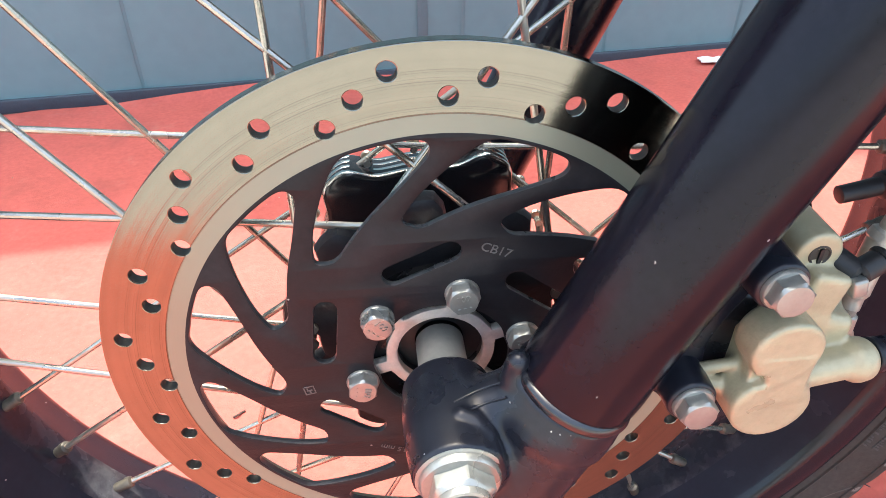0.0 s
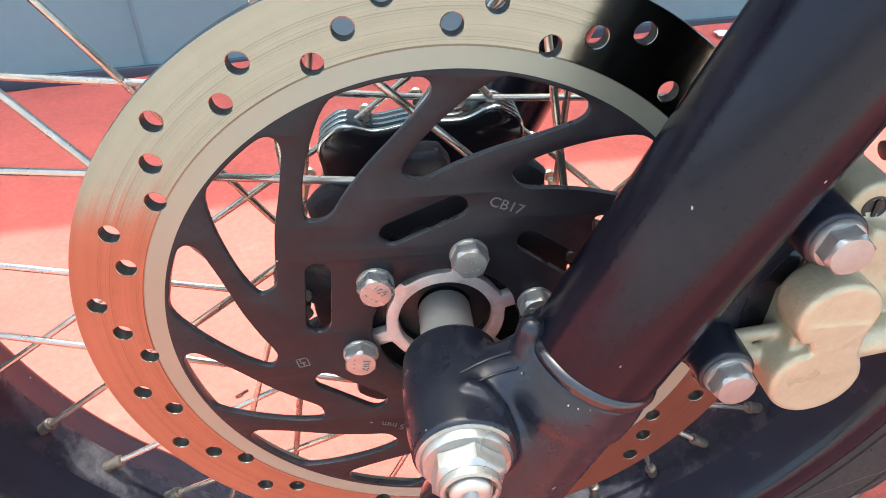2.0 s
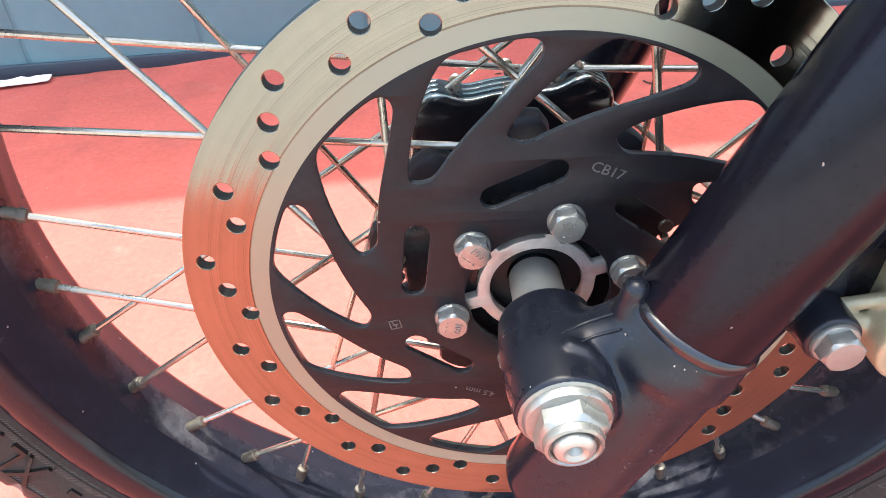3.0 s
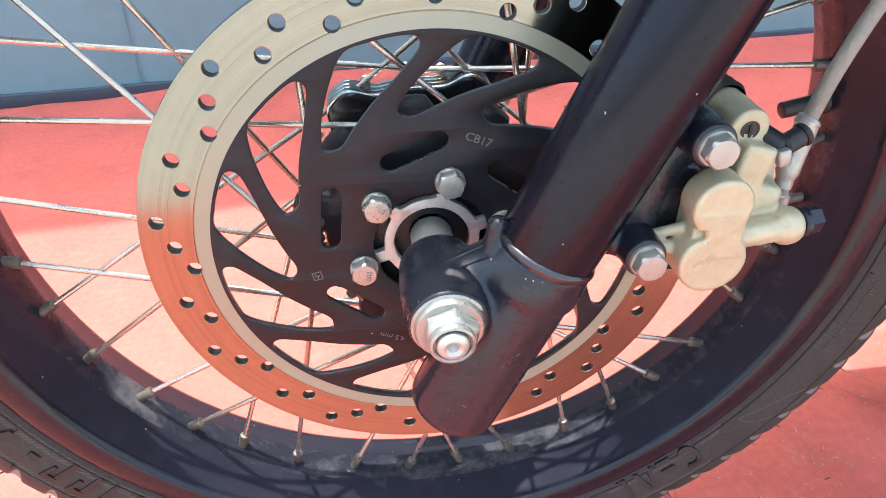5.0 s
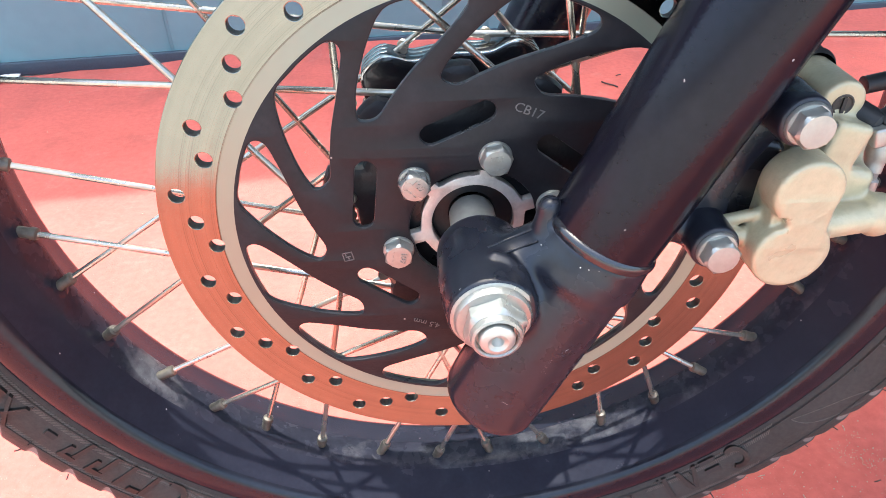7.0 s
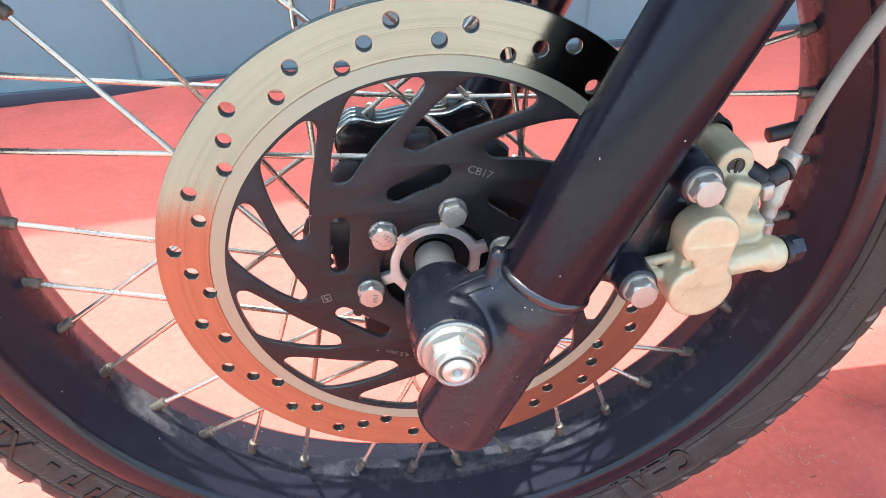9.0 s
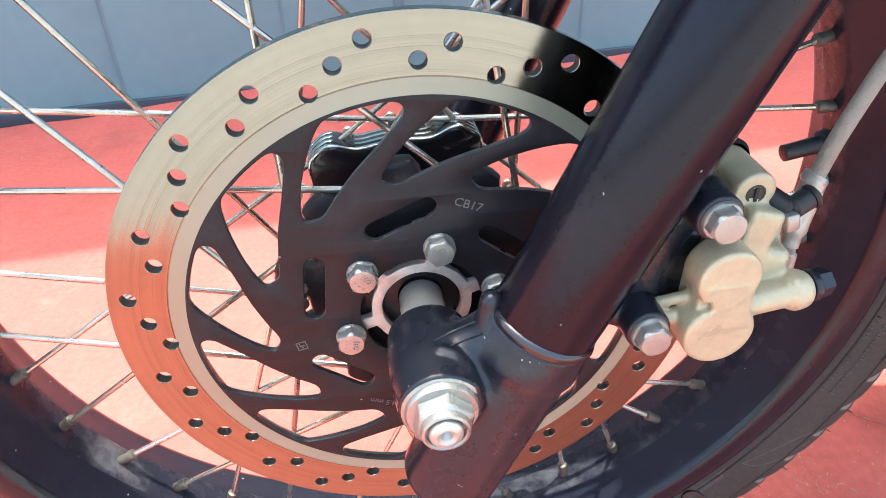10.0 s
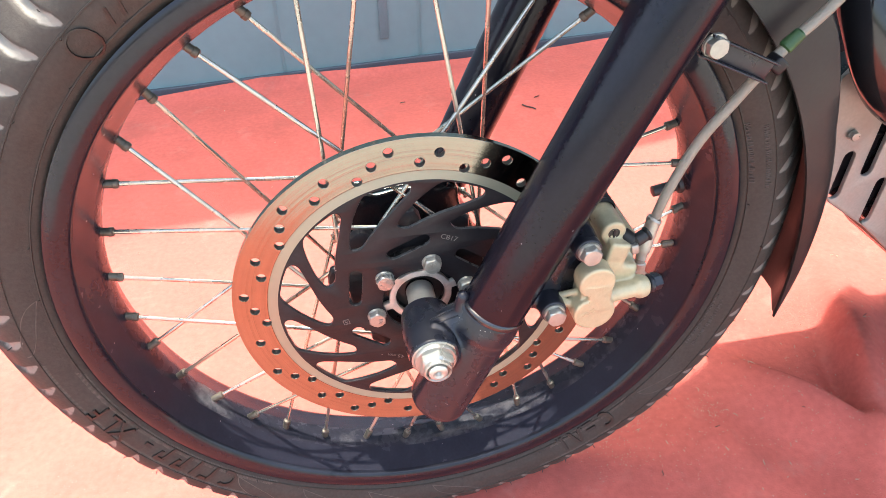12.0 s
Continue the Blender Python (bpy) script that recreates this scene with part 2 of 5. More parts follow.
def disc_steel():
    m = material("ground_disc_steel", (0.266, 0.256, 0.216), 0.13, 1.0, vary=0.05, scale=30, fine=200, bump=0.0, rough_vary=0.03, stain=(0.36, 0.30, 0.22), stain_scale=45, stain_amount=0.2)
    N, L = m.node_tree.nodes, m.node_tree.links
    b = N["Principled BSDF"]
    b.inputs["Anisotropic"].default_value = 0.7
    b.inputs["Anisotropic Rotation"].default_value = 0.25
    tg = N.new("ShaderNodeTangent"); tg.direction_type = 'RADIAL'; tg.axis = 'Y'
    L.new(tg.outputs[0], b.inputs["Tangent"])
    # concentric grinding marks: noise over the distance from the axle
    tc = N.new("ShaderNodeTexCoord")
    sub = N.new("ShaderNodeVectorMath"); sub.operation = 'SUBTRACT'; sub.inputs[1].default_value = (0, 0, 0.292)
    L.new(tc.outputs["Object"], sub.inputs[0])
    flat = N.new("ShaderNodeVectorMath"); flat.operation = 'MULTIPLY'; flat.inputs[1].default_value = (1, 0, 1)
    L.new(sub.outputs[0], flat.inputs[0])
    ln = N.new("ShaderNodeVectorMath"); ln.operation = 'LENGTH'; L.new(flat.outputs[0], ln.inputs[0])
    # the marks fade in and out along the ring
    soft = N.new("ShaderNodeTexNoise"); soft.inputs["Scale"].default_value = 14.0
    L.new(tc.outputs["Object"], soft.inputs["Vector"])
    fine = N.new("ShaderNodeTexNoise"); fine.noise_dimensions = '1D'
    fine.inputs["Scale"].default_value = 2600.0; fine.inputs["Detail"].default_value = 3
    L.new(ln.outputs["Value"], fine.inputs["W"])
    wide = N.new("ShaderNodeTexNoise"); wide.noise_dimensions = '1D'
    wide.inputs["Scale"].default_value = 330.0; wide.inputs["Detail"].default_value = 1
    L.new(ln.outputs["Value"], wide.inputs["W"])
    line = N.new("ShaderNodeMapRange")
    line.inputs["From Min"].default_value, line.inputs["From Max"].default_value = 0.64, 0.70
    L.new(fine.outputs[0], line.inputs["Value"])
    fade = N.new("ShaderNodeMath"); fade.operation = 'MULTIPLY'
    L.new(line.outputs[0], fade.inputs[0]); L.new(soft.outputs[0], fade.inputs[1])
    band = N.new("ShaderNodeMapRange")
    band.inputs["From Min"].default_value, band.inputs["From Max"].default_value = 0.35, 0.65
    band.inputs["To Min"].default_value, band.inputs["To Max"].default_value = 0.955, 1.03
    L.new(wide.outputs[0], band.inputs["Value"])
    tone = N.new("ShaderNodeMath"); tone.operation = 'MULTIPLY_ADD'; tone.inputs[1].default_value = -0.36
    L.new(fade.outputs[0], tone.inputs[0]); L.new(band.outputs[0], tone.inputs[2])
    mt = N.new("ShaderNodeMix"); mt.data_type = 'RGBA'; mt.blend_type = 'MULTIPLY'; mt.inputs["Factor"].default_value = 1.0
    old = b.inputs["Base Color"].links[0].from_socket
    L.new(old, mt.inputs["A"]); L.new(tone.outputs[0], mt.inputs["B"]); L.new(mt.outputs["Result"], b.inputs["Base Color"])
    hsum = N.new("ShaderNodeMath"); hsum.operation = 'MULTIPLY_ADD'; hsum.inputs[1].default_value = 0.25
    L.new(fine.outputs[0], hsum.inputs[0]); L.new(wide.outputs[0], hsum.inputs[2])
    bp = N.new("ShaderNodeBump"); bp.inputs["Strength"].default_value = 0.11; bp.inputs["Distance"].default_value = 0.0005
    L.new(hsum.outputs[0], bp.inputs["Height"]); L.new(bp.outputs[0], b.inputs["Normal"])
    # the pads never sweep the inner band: it stays paler and dull
    mask = N.new("ShaderNodeMapRange")
    mask.inputs["From Min"].default_value, mask.inputs["From Max"].default_value = 0.0985, 0.0989
    mask.inputs["To Min"].default_value, mask.inputs["To Max"].default_value = 1.0, 0.0
    L.new(ln.outputs["Value"], mask.inputs["Value"])
    mb = N.new("ShaderNodeMix"); mb.data_type = 'RGBA'
    L.new(mask.outputs[0], mb.inputs["Factor"])
    L.new(b.inputs["Base Color"].links[0].from_socket, mb.inputs["A"])
    mb.inputs["B"].default_value = (0.298, 0.322, 0.248, 1)
    dull = N.new("ShaderNodeMapRange")
    dull.inputs["To Min"].default_value, dull.inputs["To Max"].default_value = 0.15, 0.50
    L.new(mask.outputs[0], dull.inputs["Value"]); L.new(dull.outputs[0], b.inputs["Roughness"])
    bare = N.new("ShaderNodeMapRange")
    bare.inputs["To Min"].default_value, bare.inputs["To Max"].default_value = 1.0, 0.55
    L.new(mask.outputs[0], bare.inputs["Value"]); L.new(bare.outputs[0], b.inputs["Metallic"])
    # brown dirt caught in the step at the edge of the swept track
    step = N.new("ShaderNodeMath"); step.operation = 'COMPARE'; step.inputs[1].default_value, step.inputs[2].default_value = 0.0988, 0.00028
    L.new(ln.outputs["Value"], step.inputs[0])
    worn = N.new("ShaderNodeMath"); worn.operation = 'MULTIPLY'; L.new(step.outputs[0], worn.inputs[0]); L.new(soft.outputs[0], worn.inputs[1])
    md = N.new("ShaderNodeMix"); md.data_type = 'RGBA'
    L.new(worn.outputs[0], md.inputs["Factor"]); L.new(mb.outputs["Result"], md.inputs["A"])
    md.inputs["B"].default_value = (0.06, 0.045, 0.03, 1)
    L.new(md.outputs["Result"], b.inputs["Base Color"])
    edge = N.new("ShaderNodeMath"); edge.operation = 'MULTIPLY_ADD'; edge.inputs[1].default_value = -0.8
    L.new(mask.outputs[0], edge.inputs[0]); L.new(hsum.outputs[0], edge.inputs[2])
    L.new(edge.outputs[0], bp.inputs["Height"])
    return m


MAT_DISC = disc_steel()
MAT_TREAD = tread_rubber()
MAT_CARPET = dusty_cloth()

# ---- mesh helpers ----
AX = 0.292                          # axle height


def ob_from(name, bm, mat, parent=None, label="", smooth=True, sharp=35):
    me = bpy.data.meshes.new(name)
    bmesh.ops.recalc_face_normals(bm, faces=bm.faces)
    if smooth:
        for f in bm.faces:
            f.smooth = True
        for e in bm.edges:
            if len(e.link_faces) == 2 and e.calc_face_angle(0) > radians(sharp):
                e.smooth = False
    bm.to_mesh(me)
    bm.free()
    me.materials.append(mat)
    ob = new(name, me)
    if parent:
        ob.parent = parent
    if label:
        ob["label"] = label
    return ob


def part(name, bm, mat, parent, label="", smooth=True, sharp=35):
    return ob_from(name, bm, mat, parent, label, smooth, sharp)


def ring_faces(bm, rings, closed_u=True, cap=False):
    for a, b in zip(rings, rings[1:]):
        n = len(a)
        for i in range(n if closed_u else n - 1):
            j = (i + 1) % n
            bm.faces.new((a[i], a[j], b[j], b[i]))
    if cap:
        bm.faces.new(rings[0][::-1])
        bm.faces.new(rings[-1])


def lathe(profile, segs=48, axis=((0, 0, 0), (0, 1, 0)), close=False, bm=None, cap=False):
    """profile: (radius, along) pairs round the axis."""
    bm = bm or bmesh.new()
    o, d = Vector(axis[0]), Vector(axis[1]).normalized()
    u = d.orthogonal().normalized()
    v = d.cross(u)
    rings = []
    for r, h in profile:
        rings.append([bm.verts.new(o + d * h + (u * math.cos(2 * math.pi * i / segs) + v * math.sin(2 * math.pi * i / segs)) * r) for i in range(segs)])
    if close:
        rings.append(rings[0])
    ring_faces(bm, rings, cap=cap)
    return bm


def smooth_path(pts, n=8):
    pts = [Vector(p) for p in pts]
    out = []
    for i in range(len(pts) - 1):
        p0, p1, p2, p3 = pts[max(i - 1, 0)], pts[i], pts[i + 1], pts[min(i + 2, len(pts) - 1)]
        for k in range(n):
            t = k / n
            out.append(0.5 * ((2 * p1) + (p2 - p0) * t + (2 * p0 - 5 * p1 + 4 * p2 - p3) * t * t + (3 * p1 - p0 - 3 * p2 + p3) * t ** 3))
    out.append(pts[-1])
    return out


def tube(pts, radius, segs=12, bm=None, cap=True):
    """radius: one number or one a point."""
    bm = bm or bmesh.new()
    pts = [Vector(p) for p in pts]
    rings, u = [], None
    for i, p in enumerate(pts):
        d = (pts[min(i + 1, len(pts) - 1)] - pts[max(i - 1, 0)]).normalized()
        u = d.orthogonal().normalized() if u is None else (u - d * u.dot(d)).normalized()
        v = d.cross(u)
        r = radius[i] if isinstance(radius, (list, tuple)) else radius
        rings.append([bm.verts.new(p + (u * math.cos(2 * math.pi * k / segs) + v * math.sin(2 * math.pi * k / segs)) * r) for k in range(segs)])
    ring_faces(bm, rings, cap=cap)
    return bm


def outline_mesh(name, loops, thick, bevel=0.0, y=0.0):
    """A flat plate in x and z with holes: the loops are closed outlines of (x, z); its front face lies at y."""
    cu = bpy.data.curves.new(name, 'CURVE')
    cu.dimensions = '2D'
    cu.fill_mode = 'BOTH'
    cu.extrude = thick / 2 - bevel
    cu.bevel_depth = bevel
    cu.bevel_resolution = 1
    for loop in loops:
        s = cu.splines.new('POLY')
        s.points.add(len(loop) - 1)
        for p, (x, z) in zip(s.points, loop):
            p.co = (x, z, 0, 1)
        s.use_cyclic_u = True
    ob = new(name, cu)
    dg = bpy.context.evaluated_depsgraph_get()
    me = bpy.data.meshes.new_from_object(ob.evaluated_get(dg))
    bpy.data.objects.remove(ob)
    bpy.data.curves.remove(cu)
    bm = bmesh.new()
    bm.from_mesh(me)
    bpy.data.meshes.remove(me)
    bmesh.ops.remove_doubles(bm, verts=bm.verts, dist=1e-6)
    # (x, z, depth) to world: depth goes along y
    for v in bm.verts:
        a, b, c = v.co
        v.co = (a, y + thick / 2 - c, b)
    return bm


def circle(cx, cz, r, n=32):
    return [(cx + r * math.cos(2 * math.pi * i / n), cz + r * math.sin(2 * math.pi * i / n)) for i in range(n)]


def polar(r, deg):
    return (r * math.cos(radians(deg)), r * math.sin(radians(deg)))


def moved(bm, m):
    bmesh.ops.transform(bm, matrix=m, verts=bm.verts)
    return bm


def joined(*bms):
    base = bms[0]
    for b in bms[1:]:
        me = bpy.data.meshes.new("t")
        b.to_mesh(me)
        b.free()
        base.from_mesh(me)
        bpy.data.meshes.remove(me)
    return base


def box(cx, cy, cz, sx, sy, sz, bevel=0.0, rot=None):
    bm = bmesh.new()
    bmesh.ops.create_cube(bm, size=1.0)
    bmesh.ops.scale(bm, vec=(sx, sy, sz), verts=bm.verts)
    if bevel:
        bmesh.ops.bevel(bm, geom=bm.edges[:], offset=bevel, segments=3, affect='EDGES', profile=0.5)
    m = Matrix.Translation((cx, cy, cz))
    if rot:
        m = m @ pose(0, 0, 0, *rot)
    return moved(bm, m)


def text_mesh(body, size, thick, m):
    cu = bpy.data.curves.new("text", 'FONT')
    cu.body, cu.size, cu.extrude = body, size, thick
    cu.align_x, cu.align_y = 'CENTER', 'CENTER'
    cu.resolution_u = 3
    ob = new("text", cu)
    dg = bpy.context.evaluated_depsgraph_get()
    me = bpy.data.meshes.new_from_object(ob.evaluated_get(dg))
    bpy.data.objects.remove(ob)
    bpy.data.curves.remove(cu)
    bm = bmesh.new()
    bm.from_mesh(me)
    bpy.data.meshes.remove(me)
    return moved(bm, m)


def hexagon_head(across, height, flange_r, flange_h, y0, bm=None, turn=0.0, dish=True):
    """A flanged hexagon head round the y axis; it sits on y0 and points towards -y."""
    bm = lathe([(0.0005, -y0), (flange_r, -y0), (flange_r, -y0 + flange_h * 0.5), (flange_r * 0.94, -y0 + flange_h), (across * 0.45, -y0 + flange_h * 1.15)],
               40, ((0, 0, 0), (0, -1, 0)))
    R = across / 2 / math.cos(radians(30))
    rings = []
    prof = ((R, flange_h * 0.9), (R, flange_h + height * 0.80), (across * 0.475, flange_h + height), (across * 0.30, flange_h + height + 0.0001), (0.0003, flange_h + height + 0.0001))
    for k, (r, h) in enumerate(prof):
        ring = []
        for i in range(24):
            a = 2 * math.pi * i / 24 + turn
            rr = r
            if k < 2:
                w = (a - turn) % (math.pi / 3) - math.pi / 6
                rr = (across / 2) / math.cos(w)
            ring.append(bm.verts.new((rr * math.cos(a), y0 - h, rr * math.sin(a))))
        rings.append(ring)
    ring_faces(bm, rings)
    bm.faces.new(rings[-1])
    return bm


# ---- cast shapes: distance fields turned into one smooth skin ----
def d_cyl(P, a, b, r, soft=0.002):
    """A cylinder from a to b with softened rims; r: one radius, or two for a taper."""
    a, b = np.array(a), np.array(b)
    d = b - a
    length = float(np.sqrt((d * d).sum()))
    d = d / length
    w = [P[i] - a[i] for i in range(3)]
    h = w[0] * d[0] + w[1] * d[1] + w[2] * d[2]
    rad = np.sqrt(np.maximum(w[0] ** 2 + w[1] ** 2 + w[2] ** 2 - h * h, 0))
    if isinstance(r, tuple):
        r = r[0] + (r[1] - r[0]) * np.clip(h / length, 0, 1)
    q0 = rad - r + soft
    q1 = np.abs(h - length / 2) - length / 2 + soft
    return np.minimum(np.maximum(q0, q1), 0) + np.sqrt(np.maximum(q0, 0) ** 2 + np.maximum(q1, 0) ** 2) - soft


def d_rod(P, pts, r):
    """A round rod along a row of points."""
    out = None
    for a, b in zip(pts, pts[1:]):
        a, b = np.array(a), np.array(b)
        d = b - a
        w = [P[i] - a[i] for i in range(3)]
        t = np.clip((w[0] * d[0] + w[1] * d[1] + w[2] * d[2]) / float((d * d).sum()), 0, 1)
        e = np.sqrt((w[0] - d[0] * t) ** 2 + (w[1] - d[1] * t) ** 2 + (w[2] - d[2] * t) ** 2) - r
        out = e if out is None else np.minimum(out, e)
    return out


def d_box(P, c, half, turn=0.0, soft=0.002):
    """A softened box, turned about the y axis by degrees."""
    co, si = math.cos(radians(turn)), math.sin(radians(turn))
    x, y, z = P[0] - c[0], P[1] - c[1], P[2] - c[2]
    q = [np.abs(x * co - z * si) - half[0] + soft, np.abs(y) - half[1] + soft, np.abs(x * si + z * co) - half[2] + soft]
    inside = np.minimum(np.maximum(np.maximum(q[0], q[1]), q[2]), 0)
    return inside + np.sqrt(sum(np.maximum(k, 0) ** 2 for k in q)) - soft


def blend(a, b, k):
    h = np.clip(0.5 + 0.5 * (b - a) / k, 0, 1)
    return b + (a - b) * h - k * h * (1 - h)


def carve(a, b, k):
    return -blend(-a, b, k)


def skin(field, lo, hi, step):
    """The surface where a distance field is zero, as one mesh of quads."""
    axes = [np.arange(a, b + step, step) for a, b in zip(lo, hi)]
    P = np.meshgrid(*axes, indexing="ij")
    v = field(P)
    n = v.shape
    ins = v < 0
    total, count = np.zeros((n[0] - 1, n[1] - 1, n[2] - 1, 3)), np.zeros((n[0] - 1, n[1] - 1, n[2] - 1))
    corner = [slice(0, -1), slice(1, None)]
    for ax in range(3):
        o1, o2 = [k for k in range(3) if k != ax]
        for i in (0, 1):
            for j in (0, 1):
                sa, sb = [None] * 3, [None] * 3
                sa[ax], sb[ax] = corner[0], corner[1]
                sa[o1] = sb[o1] = corner[i]
                sa[o2] = sb[o2] = corner[j]
                va, vb = v[tuple(sa)], v[tuple(sb)]
                cross = (va < 0) != (vb < 0)
                t = np.where(cross, va / np.where(cross, va - vb, 1.0), 0.0)
                count += cross
                for c in range(3):
                    off = t if c == ax else (i if c == o1 else j)
                    total[..., c] += cross * off
    live = count > 0
    ids = np.full(live.shape, -1)
    ids[live] = np.arange(int(live.sum()))
    cell = np.argwhere(live)
    verts = (cell + total[live] / count[live][:, None]) * step + np.array(lo)
    quads = []
    for ax in range(3):
        o1, o2 = [k for k in range(3) if k != ax]
        sa, sb = [slice(1, -1)] * 3, [slice(1, -1)] * 3
        sa[ax], sb[ax] = slice(0, -1), slice(1, None)
        change = ins[tuple(sa)] != ins[tuple(sb)]
        e = np.argwhere(change)
        e[:, o1] += 1
        e[:, o2] += 1
        def at(d1, d2):
            q = e.copy()
            q[:, o1] -= d1
            q[:, o2] -= d2
            return ids[q[:, 0], q[:, 1], q[:, 2]]
        quads.append(np.stack([at(1, 1), at(0, 1), at(0, 0), at(1, 0)], 1))
    me = bpy.data.meshes.new("skin")
    me.from_pydata(verts.tolist(), [], np.concatenate(quads).tolist())
    bm = bmesh.new()
    bm.from_mesh(me)
    bpy.data.meshes.remove(me)
    return bm


# ---- setting: ground, carpet, wall ----
def ground():
    bm = bmesh.new()
    n = 24
    vs = [[bm.verts.new((-60 + 120 * i / n, -60 + 120 * j / n, -0.012)) for i in range(n + 1)] for j in range(n + 1)]
    for j in range(n):
        for i in range(n):
            bm.faces.new((vs[j][i], vs[j][i + 1], vs[j + 1][i + 1], vs[j + 1][i]))
    ob = ob_from("ground", bm, MAT_CONCRETE)
    tagged(ob, "pale sunlit concrete ground around the carpet", "ground", kind="structure")


def cloth_height(x, y):
    z = 0.0025 * noise.noise((x * 3.1, y * 3.7, 0.3)) + 0.0012 * noise.noise((x * 11, y * 9, 2.0))
    # soft folds beyond the wheel's rear and near the wall
    for (x0, y0, ang, wid, length, h) in ((0.515, 0.070, 64, 0.040, 0.12, 0.046), (0.430, 0.026, -52, 0.036, 0.085, 0.030), (0.384, -0.026, -50, 0.030, 0.08, -0.013), (0.560, -0.02, 70, 0.030, 0.10, -0.008), (0.478, 0.030, 74, 0.010, 0.052, -0.022), (0.30, 0.0, 14, 0.05, 0.12, 0.006), (0.62, 0.02, 75, 0.035, 0.13, 0.018), (0.78, 0.02, 80, 0.06, 0.3, 0.02), (0.20, -0.08, -20, 0.05, 0.12, 0.006),
                                          (-0.5, 0.62, 8, 0.06, 0.6, 0.006), (0.4, 0.75, -6, 0.07, 0.7, 0.007)):
        a = radians(ang)
        u = (x - x0) * math.cos(a) + (y - y0) * math.sin(a)
        v = -(x - x0) * math.sin(a) + (y - y0) * math.cos(a)
        if h > 0.02 and v > 0:
            v *= 2.4                    # folds fall off steeply on one side
        z += h * math.exp(-(v / wid) ** 2 - (u / length) ** 2)
    d = math.hypot(x, y * 1.3)
    z *= min(1.0, max(0.0, (d - 0.05) / 0.15))
    return z if z > -0.004 else -0.004 - 0.005 * (1.0 - math.exp((z + 0.004) / 0.005))


def wall_foot(x):
    return 1.033 + 0.12 * x


def carpet():
    bm = bmesh.new()
    # the grid is finer where the cloth is folded
    xs = np.concatenate([np.linspace(-2.4, 0.1, 110, endpoint=False), np.linspace(0.1, 0.8, 190, endpoint=False), np.linspace(0.8, 2.4, 61)])
    ys = np.concatenate([np.linspace(-0.62, -0.15, 35, endpoint=False), np.linspace(-0.15, 0.30, 120, endpoint=False), np.linspace(0.30, 1.0, 71)])
    nx, ny = len(xs) - 1, len(ys) - 1
    rows = []
    for j in range(ny + 1):
        row = []
        for i in range(nx + 1):
            x, y = float(xs[i]), float(ys[j])
            if y > 0.30:
                y = 0.30 + (y - 0.30) * (wall_foot(x) - 0.006 - 0.30) / 0.70
            lip = float(np.interp(x, (-2.4, -0.70, -0.62, -0.50, -0.38, -0.20, 0.25, 0.45, 0.65, 2.4), (0, -0.012, -0.001, -0.001, 0.010, 0.022, 0.006, 0.004, 0.012, 0.010)))
            up = max(0.0, (j - ny + 3) / 3.0)
            row.append(bm.verts.new((x, y, cloth_height(x, y) + max(lip, -0.004) * up ** 2)))
        rows.append(row)
    for j in range(ny):
        for i in range(nx):
            bm.faces.new((rows[j][i], rows[j][i + 1], rows[j + 1][i + 1], rows[j + 1][i]))
    edge = [e for e in bm.edges if e.is_boundary]
    r = bmesh.ops.extrude_edge_only(bm, edges=edge)
    for v in r["geom"]:
        if isinstance(v, bmesh.types.BMVert):
            v.co.z = -0.011
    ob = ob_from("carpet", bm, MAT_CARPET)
    tagged(ob, "creased red cloth carpet spread over the ground", "carpet", kind="structure")


def wall():
    ob = ob_from("wall_north", box(0, 1.07, 1.26, 8.0, 0.06, 2.50), MAT_WALL, smooth=False)
    tagged(ob, "blue-grey painted sheet wall standing behind the carpet", "wall", kind="structure")
    w = 0.30
    bm = bmesh.new()
    prof = ((-w / 2 + 0.002, 0.0), (-w / 2 + 0.009, -0.004), (-w / 4, -0.0055), (0.0, -0.0060), (w / 4, -0.0055), (w / 2 - 0.012, -0.004), (w / 2 - 0.004, 0.0))
    a = [bm.verts.new((x, y, -1.250)) for x, y in prof]
    b = [bm.verts.new((x, y, 1.245)) for x, y in prof]
    ring_faces(bm, [a, b], closed_u=False)
    bm.faces.new(a); bm.faces.new(b[::-1])
    first = part("panel", bm, MAT_WALL, ob)
    first.location = (-3.64 + 0.05, 1.039, 1.26)
    for k in range(1, 25):
        c = first.copy()
        c.location = (-3.64 + 0.05 + w * k, 1.039, 1.26)
        scene.collection.objects.link(c)
    # Dark strip added at the wall's foot; its colour stands for the gap's shade.
    part("foot_gap", box(0, 1.031, 0.010, 8.0, 0.010, 0.024, 0.002), MAT_FOOT_GAP, ob, "added dark strip for the shaded gap at the wall's foot")
    part("seam_strip", box(0.078, 1.0315, 0.80, 0.020, 0.003, 1.46, 0.001), MAT_SEAM, ob, "darker vertical seam strip")
    ob.matrix_world = Matrix.Translation((0, 1.033, 0)) @ pose(0, 0, 0, 0, 0, math.degrees(math.atan(0.12))) @ Matrix.Translation((0, -1.033, 0))


ground()
carpet()
wall()

# ---- the motorcycle: one thing, its parts below it ----
bike = new("motorcycle")
tagged(bike, "parked black motorcycle with wire-spoked front wheel and drilled brake disc", "motorcycle")
UP = Matrix.Translation((0, 0, AX))


def at_axle(bm):
    return moved(bm, UP)


